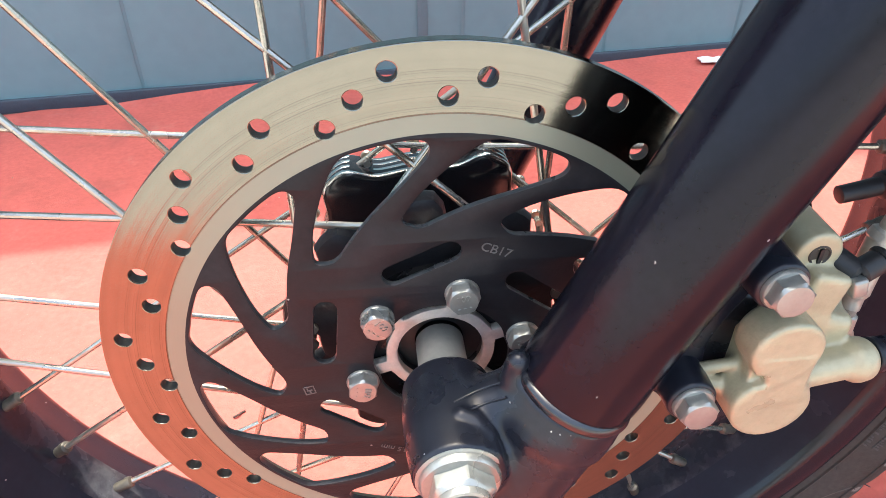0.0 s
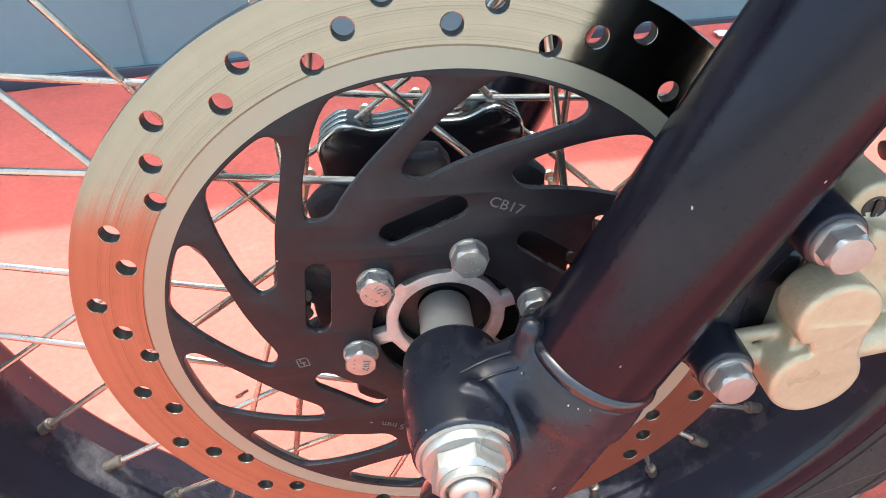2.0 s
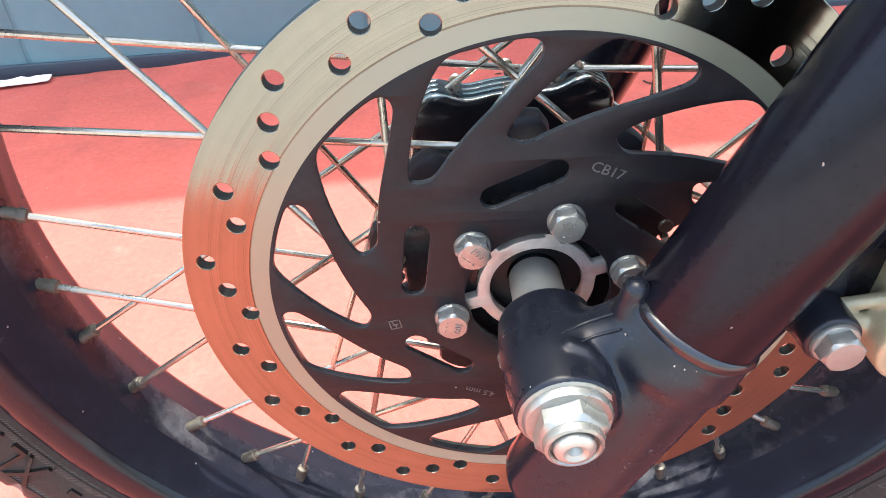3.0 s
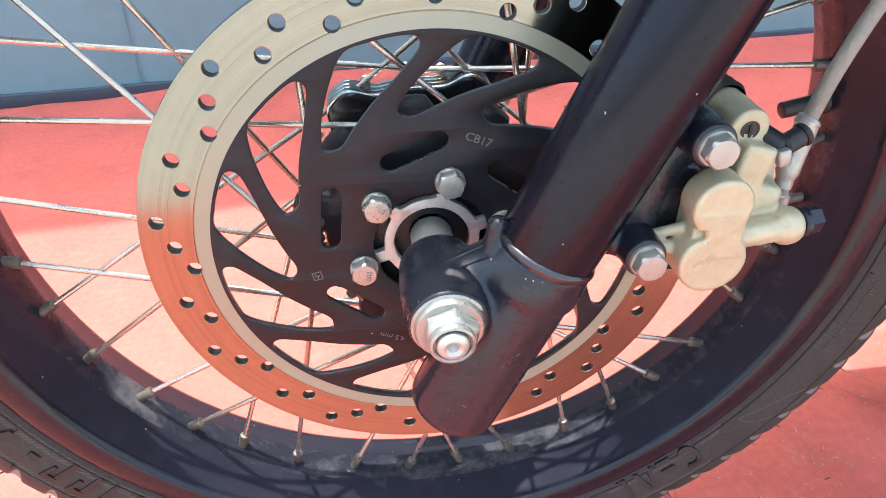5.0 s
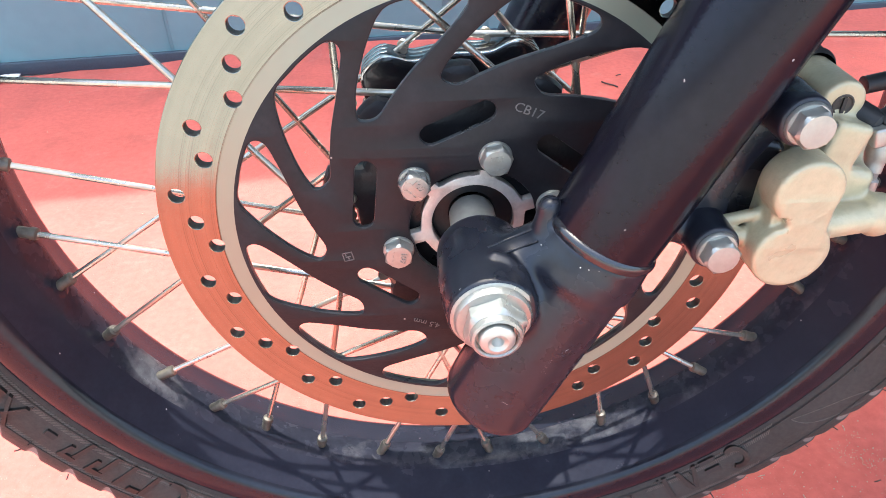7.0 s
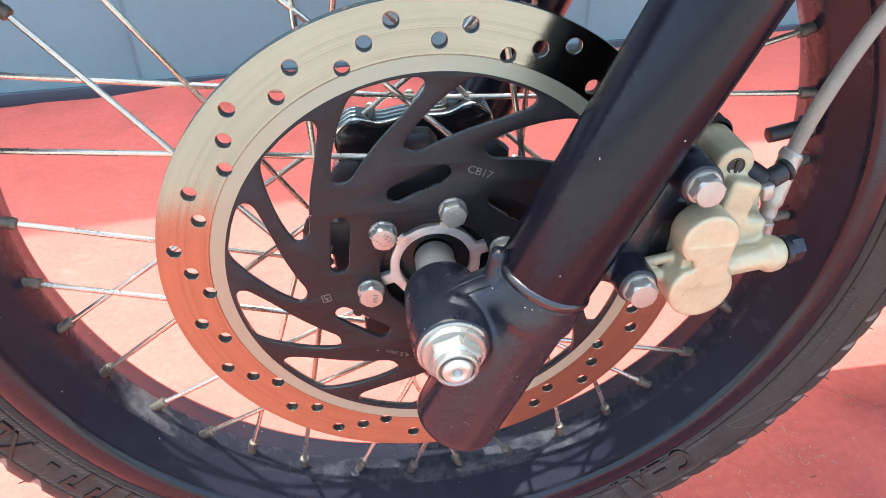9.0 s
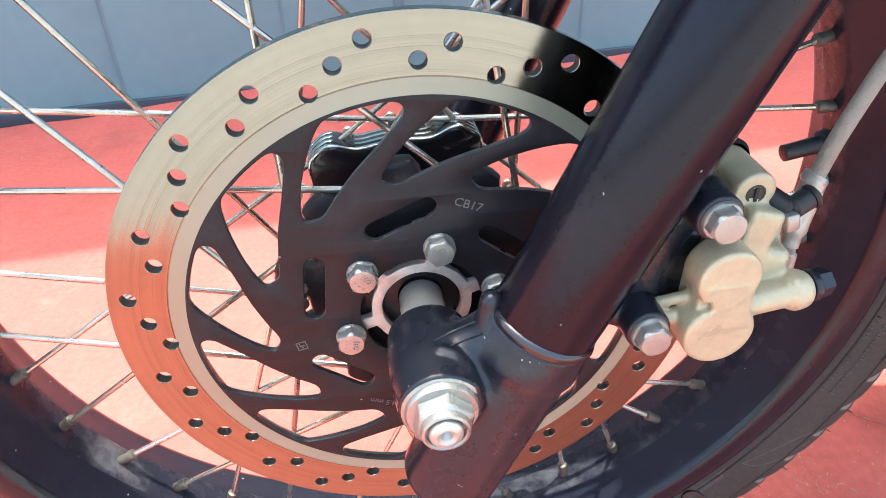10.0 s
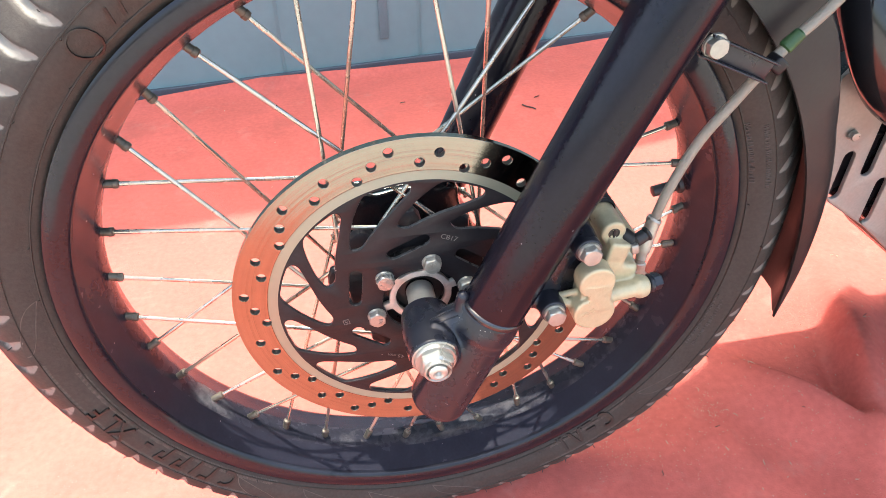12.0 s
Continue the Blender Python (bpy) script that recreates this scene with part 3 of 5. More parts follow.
# front tyre
TYRE_HALF = [(0.2235, 0.0260), (0.2290, 0.0315), (0.2330, 0.0335), (0.2390, 0.0365), (0.2450, 0.0380), (0.2510, 0.0380), (0.2550, 0.0371), (0.2590, 0.0354), (0.2625, 0.0329), (0.2660, 0.0296),
             (0.2705, 0.0252), (0.2755, 0.0198), (0.2810, 0.0132), (0.2860, 0.0072), (0.2880, 0.0045), (0.2895, 0.0)]


def groove(u, deg):
    """How deep the tread is cut, 0 to 1: u runs from the shoulder (0) to the crown (1)."""
    if u <= 0.0 or u > 0.80:
        return 0.0
    # curved cuts, rounded at the shoulder and thinner towards the crown
    mid = 5.2 * u - 3.0 * u * u
    half = 1.35 * math.sqrt(min(1.0, u / 0.16)) * (1.0 - 0.55 * u)
    ph = (deg - mid + 2.5) % 5.0 - 2.5
    t = min(1.0, max(0.0, 1.35 * (1.0 - abs(ph) / half)))
    return t * t * (3 - 2 * t)


def tyre():
    fine = smooth_path([(r, y, 0) for r, y in TYRE_HALF], 3)
    half = [(p.x, p.y) for p in fine]
    prof = [(r, -y) for r, y in half] + [(r, y) for r, y in half[-2::-1]]
    n, m = 1440, len(prof)
    verts, cut = [], []
    for i in range(n):
        a = 2 * math.pi * i / n
        for k, (r, y) in enumerate(prof):
            r0, y0 = prof[max(k - 1, 0)]
            r1, y1 = prof[min(k + 1, m - 1)]
            nl = math.hypot(r1 - r0, y1 - y0)
            nr, ny = (y1 - y0) / nl, -(r1 - r0) / nl
            side = 0.0 if y < 0 else 2.5
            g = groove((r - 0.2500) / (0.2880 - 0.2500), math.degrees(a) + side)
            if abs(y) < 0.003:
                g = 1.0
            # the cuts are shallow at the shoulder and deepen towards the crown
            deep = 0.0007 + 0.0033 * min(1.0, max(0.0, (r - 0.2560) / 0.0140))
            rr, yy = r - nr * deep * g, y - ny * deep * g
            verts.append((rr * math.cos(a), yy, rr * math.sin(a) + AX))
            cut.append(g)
    faces = []
    for i in range(n):
        b0, b1 = i * m, ((i + 1) % n) * m
        for k in range(m - 1):
            q = (b0 + k, b0 + k + 1, b1 + k + 1, b1 + k)
            faces.append(q)
    me = bpy.data.meshes.new("tyre")
    me.from_pydata(verts, [], faces)
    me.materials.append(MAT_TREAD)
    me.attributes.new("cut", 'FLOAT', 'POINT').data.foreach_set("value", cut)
    me.polygons.foreach_set("use_smooth", [True] * len(faces))
    ob = new("tyre", me)
    ob.parent = bike
    ob["label"] = "dusty black road tyre with raised sidewall lettering"
    # short rubber hairs left by the mould
    nib = None
    rnd = random.Random(11)
    for r0, y0, lean, step in ((0.2322, -0.0330, 0.15, 9.0), (0.2466, -0.0379, 0.0, 11.0), (0.2600, -0.0345, 0.6, 6.0)):
        for k in range(int(360 / step)):
            if rnd.random() < 0.25:
                continue
            if nib is None:
                nib = part("rubber_nib", tube([(0, 0.0008, 0), (0, -0.0012, 0.0001), (0.0003, -0.0028, 0.0004)], [0.00038, 0.00036, 0.00028], 6), MAT_LETTER, ob)
                c = nib
            else:
                c = nib.copy()
                scene.collection.objects.link(c)
            a = 90.0 - step * (k + rnd.uniform(-0.25, 0.25))
            c.matrix_local = Matrix.Translation((0, 0, AX)) @ pose(0, 0, 0, 0, a, 0) @ Matrix.Translation((0, y0, r0)) @ pose(0, 0, 0, -math.degrees(lean) * 0.8, 0, rnd.uniform(-40, 40)) @ Matrix.Scale(rnd.uniform(0.6, 1.15), 4)
    # raised rings on the sidewall
    for r0, y0, w in ((0.2315, -0.0330, 0.0006), (0.2480, -0.0380, 0.0007)):
        part("bead_line", at_axle(lathe([(r0 - w, y0 + 0.001), (r0 - w * 0.5, y0 - 0.0008), (r0 + w * 0.5, y0 - 0.0008), (r0 + w, y0 + 0.001)], 180)), MAT_RUBBER, ob)
    return ob


def side_y(r):
    pts = ((0.2290, 0.0315), (0.2330, 0.0335), (0.2390, 0.0365), (0.2450, 0.0380), (0.2510, 0.0380), (0.2550, 0.0371), (0.2590, 0.0354), (0.2625, 0.0329), (0.2660, 0.0296))
    return -float(np.interp(r, [p[0] for p in pts], [p[1] for p in pts]))


def on_sidewall(bm, r0, deg, outward=True):
    """Bends a flat mesh (x along the tyre, y towards the tread or the hub, z proud) round the sidewall."""
    for v in bm.verts:
        x, y, z = v.co
        r = r0 + (y if outward else -y)
        a = radians(deg) + (x if not outward else -x) / r0
        v.co = (r * math.cos(a), side_y(r) - z, r * math.sin(a) )
    return at_axle(bm)


def bar(x, y, w, h, z=0.0005):
    bm = bmesh.new()
    v = [bm.verts.new(p) for p in ((x, y, -0.001), (x + w, y, -0.001), (x + w, y + h, -0.001), (x, y + h, -0.001), (x, y, z), (x + w, y, z), (x + w, y + h, z), (x, y + h, z))]
    for q in ((4, 5, 6, 7), (0, 1, 5, 4), (1, 2, 6, 5), (2, 3, 7, 6), (3, 0, 4, 7)):
        bm.faces.new([v[i] for i in q])
    return bm


tyre_ob = tyre()


def sidewall_marks():
    # model lettering: its head points to the tread
    bm = text_mesh("XL F", 0.0185, 0.0018, Matrix.Identity(4))
    part("raised_lettering", on_sidewall(bm, 0.2395, -158.8), MAT_LETTER, tyre_ob)
    # maker's marks as plain raised shapes
    def arc_mark(x, r, a0, a1, w):
        bm, rings = bmesh.new(), []
        for k in range(15):
            a = radians(a0 + (a1 - a0) * k / 14)
            rings.append([bm.verts.new((x + q * math.cos(a), q * math.sin(a), z)) for q, z in ((r, -0.001), (r, 0.0014), (r - w, 0.0014), (r - w, -0.001))])
        ring_faces(bm, rings, cap=True)
        return bm

    def slant(bm, sl):
        for v in bm.verts:
            v.co.x += v.co.y * sl
        return bm

    marks = [(-48.2, 0.2355, arc_mark(0.0, 0.0068, 50, 310, 0.0026)),
             (-52.0, 0.2355, joined(bar(-0.005, -0.0008, 0.009, 0.0022, 0.0014), bar(-0.005, -0.0062, 0.010, 0.0022, 0.0014))),
             (-55.4, 0.2355, joined(slant(bar(-0.0045, -0.0062, 0.0026, 0.0125, 0.0014), 0.36), slant(bar(0.0019, -0.0062, 0.0026, 0.0125, 0.0014), -0.36))),
             (-58.8, 0.2355, joined(bar(-0.0013, -0.0062, 0.0026, 0.0125, 0.0014), bar(0.003, -0.0062, 0.0016, 0.0022, 0.0014))),
             (130.4, 0.2380, arc_mark(0.0, 0.0085, 0, 359, 0.0010)), (124.6, 0.2385, joined(slant(bar(-0.006, -0.004, 0.0016, 0.008, 0.0010), 0.5), slant(bar(0.002, -0.004, 0.0016, 0.008, 0.0010), 0.5))),
             (-133.0, 0.2375, slant(joined(arc_mark(0.0, 0.0068, 60, 270, 0.0024), bar(0.0, -0.0068, 0.0055, 0.0024, 0.0014)), 0.3)),
             (-136.8, 0.2375, slant(joined(bar(-0.004, -0.0065, 0.0024, 0.013, 0.0014), bar(-0.001, 0.0041, 0.0060, 0.0024, 0.0014)), 0.3)),
             (-139.6, 0.2375, slant(bar(-0.0012, -0.0065, 0.0024, 0.013, 0.0014), 0.3)),
             (-142.8, 0.2375, slant(joined(bar(-0.004, -0.0065, 0.0024, 0.013, 0.0014), bar(-0.004, 0.0041, 0.0085, 0.0024, 0.0014), bar(0.002, -0.001, 0.0024, 0.006, 0.0014)), 0.3)),
             (-146.6, 0.2375, slant(joined(bar(-0.004, -0.0065, 0.0024, 0.013, 0.0014), bar(-0.004, 0.0041, 0.0085, 0.0024, 0.0014), bar(0.002, -0.001, 0.0024, 0.006, 0.0014)), 0.3)),
             (-150.4, 0.2375, bar(-0.003, -0.0012, 0.006, 0.0024, 0.0014))]
    for deg0, r0, bm in marks:
        part("raised_mark", on_sidewall(bm, r0, deg0), MAT_LETTER, tyre_ob)
    # fine slanted hatching behind the raised marks
    for deg0, half in ((-149.0, 0.098), (-53.5, 0.040)):
        bits = []
        x = -half
        while x < half:
            b = bar(x, -0.0085, 0.00070, 0.0170, 0.00060)
            for v in b.verts:
                v.co.x += v.co.y * 1.3
            bits.append(b)
            x += 0.00150
        tagged(part("hatching", on_sidewall(joined(*bits), 0.2385, deg0), MAT_HATCH, tyre_ob), "fine slanted dusty hatching", kind="stuff")
    # rows of small unreadable writing
    for deg0, r0, ln in ((-17.5, 0.2335, 0.024), (-17.5, 0.2378, 0.024), (20, 0.2330, 0.024), (18.5, 0.2425, 0.026)):
        bits, x = [], -ln
        rnd = random.Random(int(r0 * 1e4) + int(deg0))
        while x < ln:
            w = rnd.uniform(0.0004, 0.0013)
            tall = 0.0008 if deg0 > 0 else 0.0
            h = rnd.choice((0.0012, 0.0018, 0.0024)) + tall
            bits.append(bar(x, -0.0013, w, h, 0.0006))
            x += w + rnd.choice((0.0005, 0.0007, 0.0018))
        part("small_lettering", on_sidewall(joined(*bits), r0, deg0), MAT_SMALL, tyre_ob)
    # thin curved moulded lines
    for deg0 in (-178, -122, -108, -94, -80, -30):
        for k0, bow in ((0, 3.2), (1, -2.4)):
            pts = []
            for k in range(13):
                t = k / 12
                r = 0.2340 + 0.0180 * t
                a = radians(deg0 - 9 * (1 - t) + bow * math.sin(math.pi * t * 0.9))
                pts.append(Vector((r * math.cos(a), side_y(r) + 0.0001, r * math.sin(a))))
            part("moulded_line", at_axle(tube(pts, 0.0004, 5)), MAT_HATCH, tyre_ob)



sidewall_marks()


# rim
def rim():
    inner = [(0.2022, 0.0), (0.2025, 0.0060), (0.2036, 0.0100), (0.2066, 0.0165), (0.2088, 0.0230), (0.2108, 0.0282), (0.2116, 0.0304), (0.2128, 0.0320), (0.2150, 0.0330), (0.2190, 0.0336), (0.2240, 0.0339), (0.2262, 0.0326), (0.2258, 0.0298),
             (0.2170, 0.0270), (0.2125, 0.0180), (0.2085, 0.0110), (0.2060, 0.0)]
    prof = [(r, y) for r, y in inner] + [(r, -y) for r, y in inner[-2:0:-1]]
    bm = lathe(prof, 180, close=True)
    for f in bm.faces:
        c = f.calc_center_median()
        if math.hypot(c.x, c.z) > 0.2110 and abs(c.y) > 0.028:
            f.material_index = 1            # clean glossy outer wall
        elif abs(c.y) < 0.0085 and math.hypot(c.x, c.z) < 0.2040:
            f.material_index = 2            # dust on the bed between the nipples
    ob = part("rim", at_axle(bm), MAT_RIM, bike, "black painted wheel rim, dusty inside")
    ob.data.materials.append(MAT_WALLGLOSS)
    ob.data.materials.append(MAT_SEATS)
    return ob


rim_ob = rim()


LOBE_NEAR = 96.0                   # angle of one spoke post of the near flange


def hub():
    bm = lathe([(0.0168, -0.0330), (0.0168, -0.0372), (0.0200, -0.0370), (0.0320, -0.0355), (0.0335, -0.030), (0.024, -0.022), (0.021, 0.0), (0.024, 0.022), (0.030, 0.030), (0.030, 0.046), (0.012, 0.048)], 64)
    ob = part("hub", at_axle(bm), MAT_SATIN, bike, "glossy black cast hub")
    for y in (-0.026, 0.019):
        loop = []
        for i in range(180):
            a = 2 * math.pi * i / 180
            # near side: ten narrow spoke posts; far side: five broad lobes
            if y < 0:
                r = 0.0440 + 0.0068 * (1 + math.tanh(4.0 * (math.cos(10 * (a - radians(LOBE_NEAR))) - 0.35)))
            else:
                w = abs((math.degrees(a) - 131.0 + 36.0) % 72.0 - 36.0)
                r = 0.0462 + 0.0110 / (1 + (w / 11.0) ** 4)
            loop.append((r * math.cos(a), r * math.sin(a)))
        thick, bev = (0.009, 0.0032) if y < 0 else (0.018, 0.0022)
        bm = outline_mesh("flange", [loop, circle(0, 0, 0.020, 48)], thick, bev, y - 0.003)
        fl = part("flange", at_axle(bm), MAT_BOSS if y < 0 else MAT_GLOSS, ob)
        if y > 0:
            for k in range(4):
                lo = [(x * 0.99, z * 0.99) for x, z in loop]
                hi = [(x * 1.034, z * 1.034) for x, z in loop]
                part("flange_line", at_axle(outline_mesh("flange_line", [hi, lo], 0.0027, 0.0008, y - 0.0024 + 0.0046 * k)), MAT_POLISH, fl, "thin polished ridge")
    return ob


hub_ob = hub()


def hub_star():
    # machined ring with six arms that reach under the bolts
    loop = []
    for i in range(360):
        d = i
        k = min(abs((d - (77 + 60 * j) + 180) % 360 - 180) for j in range(6))
        r = 0.0203
        if k < 12:
            half = 0.0021
            rr = 0.030
            t = radians(k)
            # straight arm with a soft root
            r = min(rr, half / max(math.sin(t), 1e-3))
            r = max(r, 0.0203) + 0.0012 * math.exp(-(k / 8.0) ** 2)
        loop.append(polar(r, d))
    part("hub_face", at_axle(outline_mesh("hub_face", [loop, circle(0, 0, 0.0171, 64)], 0.004, 0.0006, -0.0412)), MAT_HUB, hub_ob, "machined aluminium ring with six arms")
    part("bearing_seal", at_axle(lathe([(0.0095, -0.034), (0.0168, -0.034), (0.0168, -0.0325), (0.0095, -0.0325)], 48)), MAT_SOFT, hub_ob)


hub_star()


# spokes
def spokes():
    for k in range(36):
        phi = 125.7 + 10.0 * k
        near = k % 2 == 0
        sign = (-1, 1, 1, -1)[k % 4]
        y_h = -0.028 if near else 0.027
        A = Vector((polar(0.2060, phi)[0], 0.0, polar(0.2060, phi)[1]))
        hx, hz = polar(0.0493, phi + sign * 65.3) if near else polar(0.0538, phi + sign * 79.0)
        H = Vector((hx, y_h, hz))
        d = (H - A).normalized()
        ob = part("spoke", at_axle(tube([A, A + d * 0.012, H - d * 0.004, H, H + Vector((0, 0.004 if near else -0.004, 0))], [0.0014, 0.0014, 0.0014, 0.0016, 0.0016], 10)), MAT_CHROME, bike)
        seat = A - d * 0.004
        nb = tube([seat, seat + d * 0.0066, seat + d * 0.0070, seat + d * 0.0128, seat + d * 0.0130, seat + d * 0.0138, seat + d * 0.0158, seat + d * 0.0164], [0.0034, 0.0034, 0.0027, 0.0027, 0.0031, 0.0031, 0.0029, 0.0017], 14)
        part("nipple", at_axle(nb), MAT_NIPPLE, ob)
        head = lathe([(0.0002, -0.001), (0.0024, -0.001), (0.0028, 0.0), (0.0024, 0.0008), (0.0002, 0.0012)], 12, (H + Vector((0, -0.0038 if near else 0.0038, 0)), (0, 1, 0)))
        part("spoke_head", at_axle(head), MAT_CHROME, ob)
    # raised dimple under each nipple
    for k in range(36):
        phi = 125.7 + 10.0 * k
        c = polar(0.2032, phi)
        n = Vector((-c[0], 0, -c[1])).normalized()
        part("nipple_seat", at_axle(lathe([(0.0088, -0.0030), (0.0080, -0.0010), (0.0066, 0.0004), (0.0050, 0.0010), (0.0030, 0.0010)], 18, (Vector((c[0], 0.0, c[1])), n))), MAT_SEATS, rim_ob)
    c = Vector((*polar(0.2, 11.0), 0)).xzy
    d = -c.normalized()
    c = c + Vector((0, 0, 0))
    part("valve_stem", at_axle(tube([c, c + d * 0.003, c + d * 0.004, c + d * 0.021, c + d * 0.0215], [0.0065, 0.006, 0.0042, 0.0040, 0.003], 14)), MAT_SOFT, bike, "black rubber valve stem")


spokes()


# brake disc
def smooth_loop(pts, n=5):
    out = []
    m = len(pts)
    for i in range(m):
        p0, p1, p2, p3 = (Vector(pts[(i + k - 1) % m]) for k in range(4))
        for k in range(n):
            t = k / n
            q = 0.5 * ((2 * p1) + (p2 - p0) * t + (2 * p0 - 5 * p1 + 4 * p2 - p3) * t * t + (3 * p1 - p0 - 3 * p2 + p3) * t ** 3)
            out.append((q.x, q.y))
    return out


def brake_disc():
    y = -0.045
    holes = []
    for k in range(10):
        for r, o in ((0.1130, 0), (0.10703, 6), (0.10107, 12), (0.1100, 21), (0.1040, 27)):
            holes.append(circle(*polar(r, 61.8 + 36 * k + o), 0.0033, 20))
    bm = outline_mesh("brake_disc", [circle(0, 0, 0.1200, 180), circle(0, 0, 0.0922, 180)] + holes, 0.0046, 0.0003, y)
    bm.normal_update()
    for f in bm.faces:
        c = f.calc_center_median()
        if abs(f.normal.y) < 0.3 and 0.096 < math.hypot(c.x, c.z) < 0.1185:
            f.material_index = 1            # drilled walls, coloured darker than the faces
    ring = part("brake_disc", at_axle(bm), MAT_DISC, bike, "ground steel brake disc ring with cross-drilled holes", sharp=20)
    ring.data.materials.append(MAT_BORE)
    win = [(.0911, -21.0), (.0839, -14.8), (.0739, -6.8), (.0665, -0.8), (.0628, 0.8), (.0598, -2.0), (.0592, -6), (.0625, -13.1), (.0679, -22), (.0748, -31),
           (.0805, -36), (.0850, -38.8), (.0889, -39), (.0912, -37), (.0915, -32), (.0915, -27)]
    loops = [circle(0, 0, 0.0921, 180)]
    inner = []
    for i in range(180):
        d = 2 * i
        k = min(abs((d - (77 + 60 * j) + 180) % 360 - 180) for j in range(6))
        r = 0.0262 - 0.0008 * math.exp(-(k / 9) ** 2)
        inner.append(polar(r, d))
    loops.append(inner)
    for k in range(12):
        loops.append(smooth_loop([polar(r, a + 161.2 + 30 * k) for r, a in win], 4))
    for k in range(6):
        th = 98.7 + 60 * k
        cx, cz = polar(0.0452, th)
        dx, dz = polar(1, th - 90 + 15)
        loop = []
        for s, sg in ((1, -90), (-1, 90)):
            for i in range(11):
                a = th - 90 + 15 + sg + 18 * i
                loop.append((cx + s * dx * 0.0106 + 0.0046 * math.cos(radians(a)), cz + s * dz * 0.0106 + 0.0046 * math.sin(radians(a))))
        loops.append(loop)
    bm = outline_mesh("disc_carrier", loops, 0.0028, 0.0005, y - 0.0002)
    bm.normal_update()
    for f in bm.faces:
        if abs(f.normal.y) < 0.85:
            f.material_index = 1            # cut edges, lighter grey than the faces
    car = part("disc_carrier", at_axle(bm), MAT_CARRIER, bike, "black coated disc carrier with swept arms and slots", sharp=25)
    car.data.materials.append(MAT_EDGE)
    def stamp(body, size, r, th, turn, name):
        x, z = polar(r, th)
        m = Matrix.Translation((x, y - 0.0004, z)) @ pose(0, 0, 0, 90, 0, 0) @ pose(0, 0, 0, 0, 0, turn)
        part(name, at_axle(text_mesh(body, size, 0.0001, m)), MAT_MARK, car)
    stamp("CB17", 0.0050, 0.0520, 69.0, -22, "stamped_code")
    stamp("4.5 mm", 0.0040, 0.0533, -112.0, 160, "stamped_thickness")
    x, z = polar(0.0521, -167.2)
    sq = [bar(-0.0021, -0.0021, 0.0042, 0.0004, 0.0002), bar(-0.0021, 0.0017, 0.0042, 0.0004, 0.0002), bar(-0.0021, -0.0021, 0.0004, 0.0042, 0.0002), bar(0.0017, -0.0021, 0.0004, 0.0042, 0.0002),
          bar(-0.0010, -0.0003, 0.0020, 0.0005, 0.0002), bar(-0.0010, 0.0006, 0.0005, 0.0008, 0.0002), bar(-0.0002, -0.0014, 0.0005, 0.0012, 0.0002)]
    part("stamped_square", at_axle(moved(joined(*sq), Matrix.Translation((x, y - 0.0002, z)) @ pose(0, 0, 0, 90, 0, 0) @ pose(0, 0, 0, 0, 0, 12))), MAT_MARK, car)
    for k in range(6):
        x, z = polar(0.0317, 76.8 + 60 * k)
        b = hexagon_head(0.0106, 0.0047, 0.0063, 0.0013, -0.0450, turn=radians(11 + 37 * k))
        bolt = part("disc_bolt", at_axle(moved(b, Matrix.Translation((x, 0, z)))), MAT_ZINC, bike, "zinc-plated flanged hexagon bolt")
        for body, up, size in (("109", 0.0017, 0.0036), ("- - -", -0.0020, 0.0034)):
            turn = 10 - 55 * k
            m = Matrix.Translation((x, -0.0511, z)) @ pose(0, 0, 0, 90, 0, 0) @ pose(0, 0, 0, 0, 0, turn) @ Matrix.Translation((0, up, 0))
            part("stamped_grade", at_axle(text_mesh(body, size, 0.0004, m)), MAT_ZINC, bolt)


brake_disc()

# axle, spacer, nut
part("axle_spacer", at_axle(lathe([(0.006, -0.036), (0.0093, -0.036), (0.0093, -0.062), (0.006, -0.062)], 40)), MAT_AXLE, bike, "plain turned steel axle spacer")
nut = part("axle_nut", at_axle(joined(hexagon_head(0.0188, 0.0062, 0.0131, 0.0026, -0.0990, turn=radians(20)), lathe([(0.0090, -0.0975), (0.0140, -0.0975), (0.0142, -0.0980), (0.0142, -0.0988), (0.0136, -0.0992), (0.0090, -0.0992)], 48))), MAT_ZINC, bike, "large plated axle nut on a washer")
part("collar", at_axle(lathe([(0.0087, -0.1060), (0.0087, -0.1082), (0.0083, -0.1098), (0.0074, -0.1102), (0.0068, -0.1096), (0.0066, -0.1060)], 48)), MAT_ZINC, nut)
part("axle_end", at_axle(lathe([(0.0060, -0.104), (0.0060, -0.1096), (0.0057, -0.1107), (0.0047, -0.1116), (0.0034, -0.1118), (0.0026, -0.1112), (0.0021, -0.1110), (0.0016, -0.1098), (0.0002, -0.1085)], 40)), MAT_AXLE, nut)

# fork legs
RAKE = 24.6
LEG = Vector((math.sin(radians(RAKE)), 0, math.cos(radians(RAKE))))
FOOT = Vector((0.0304, 0, 0.0))     # where the leg's line passes the axle's height


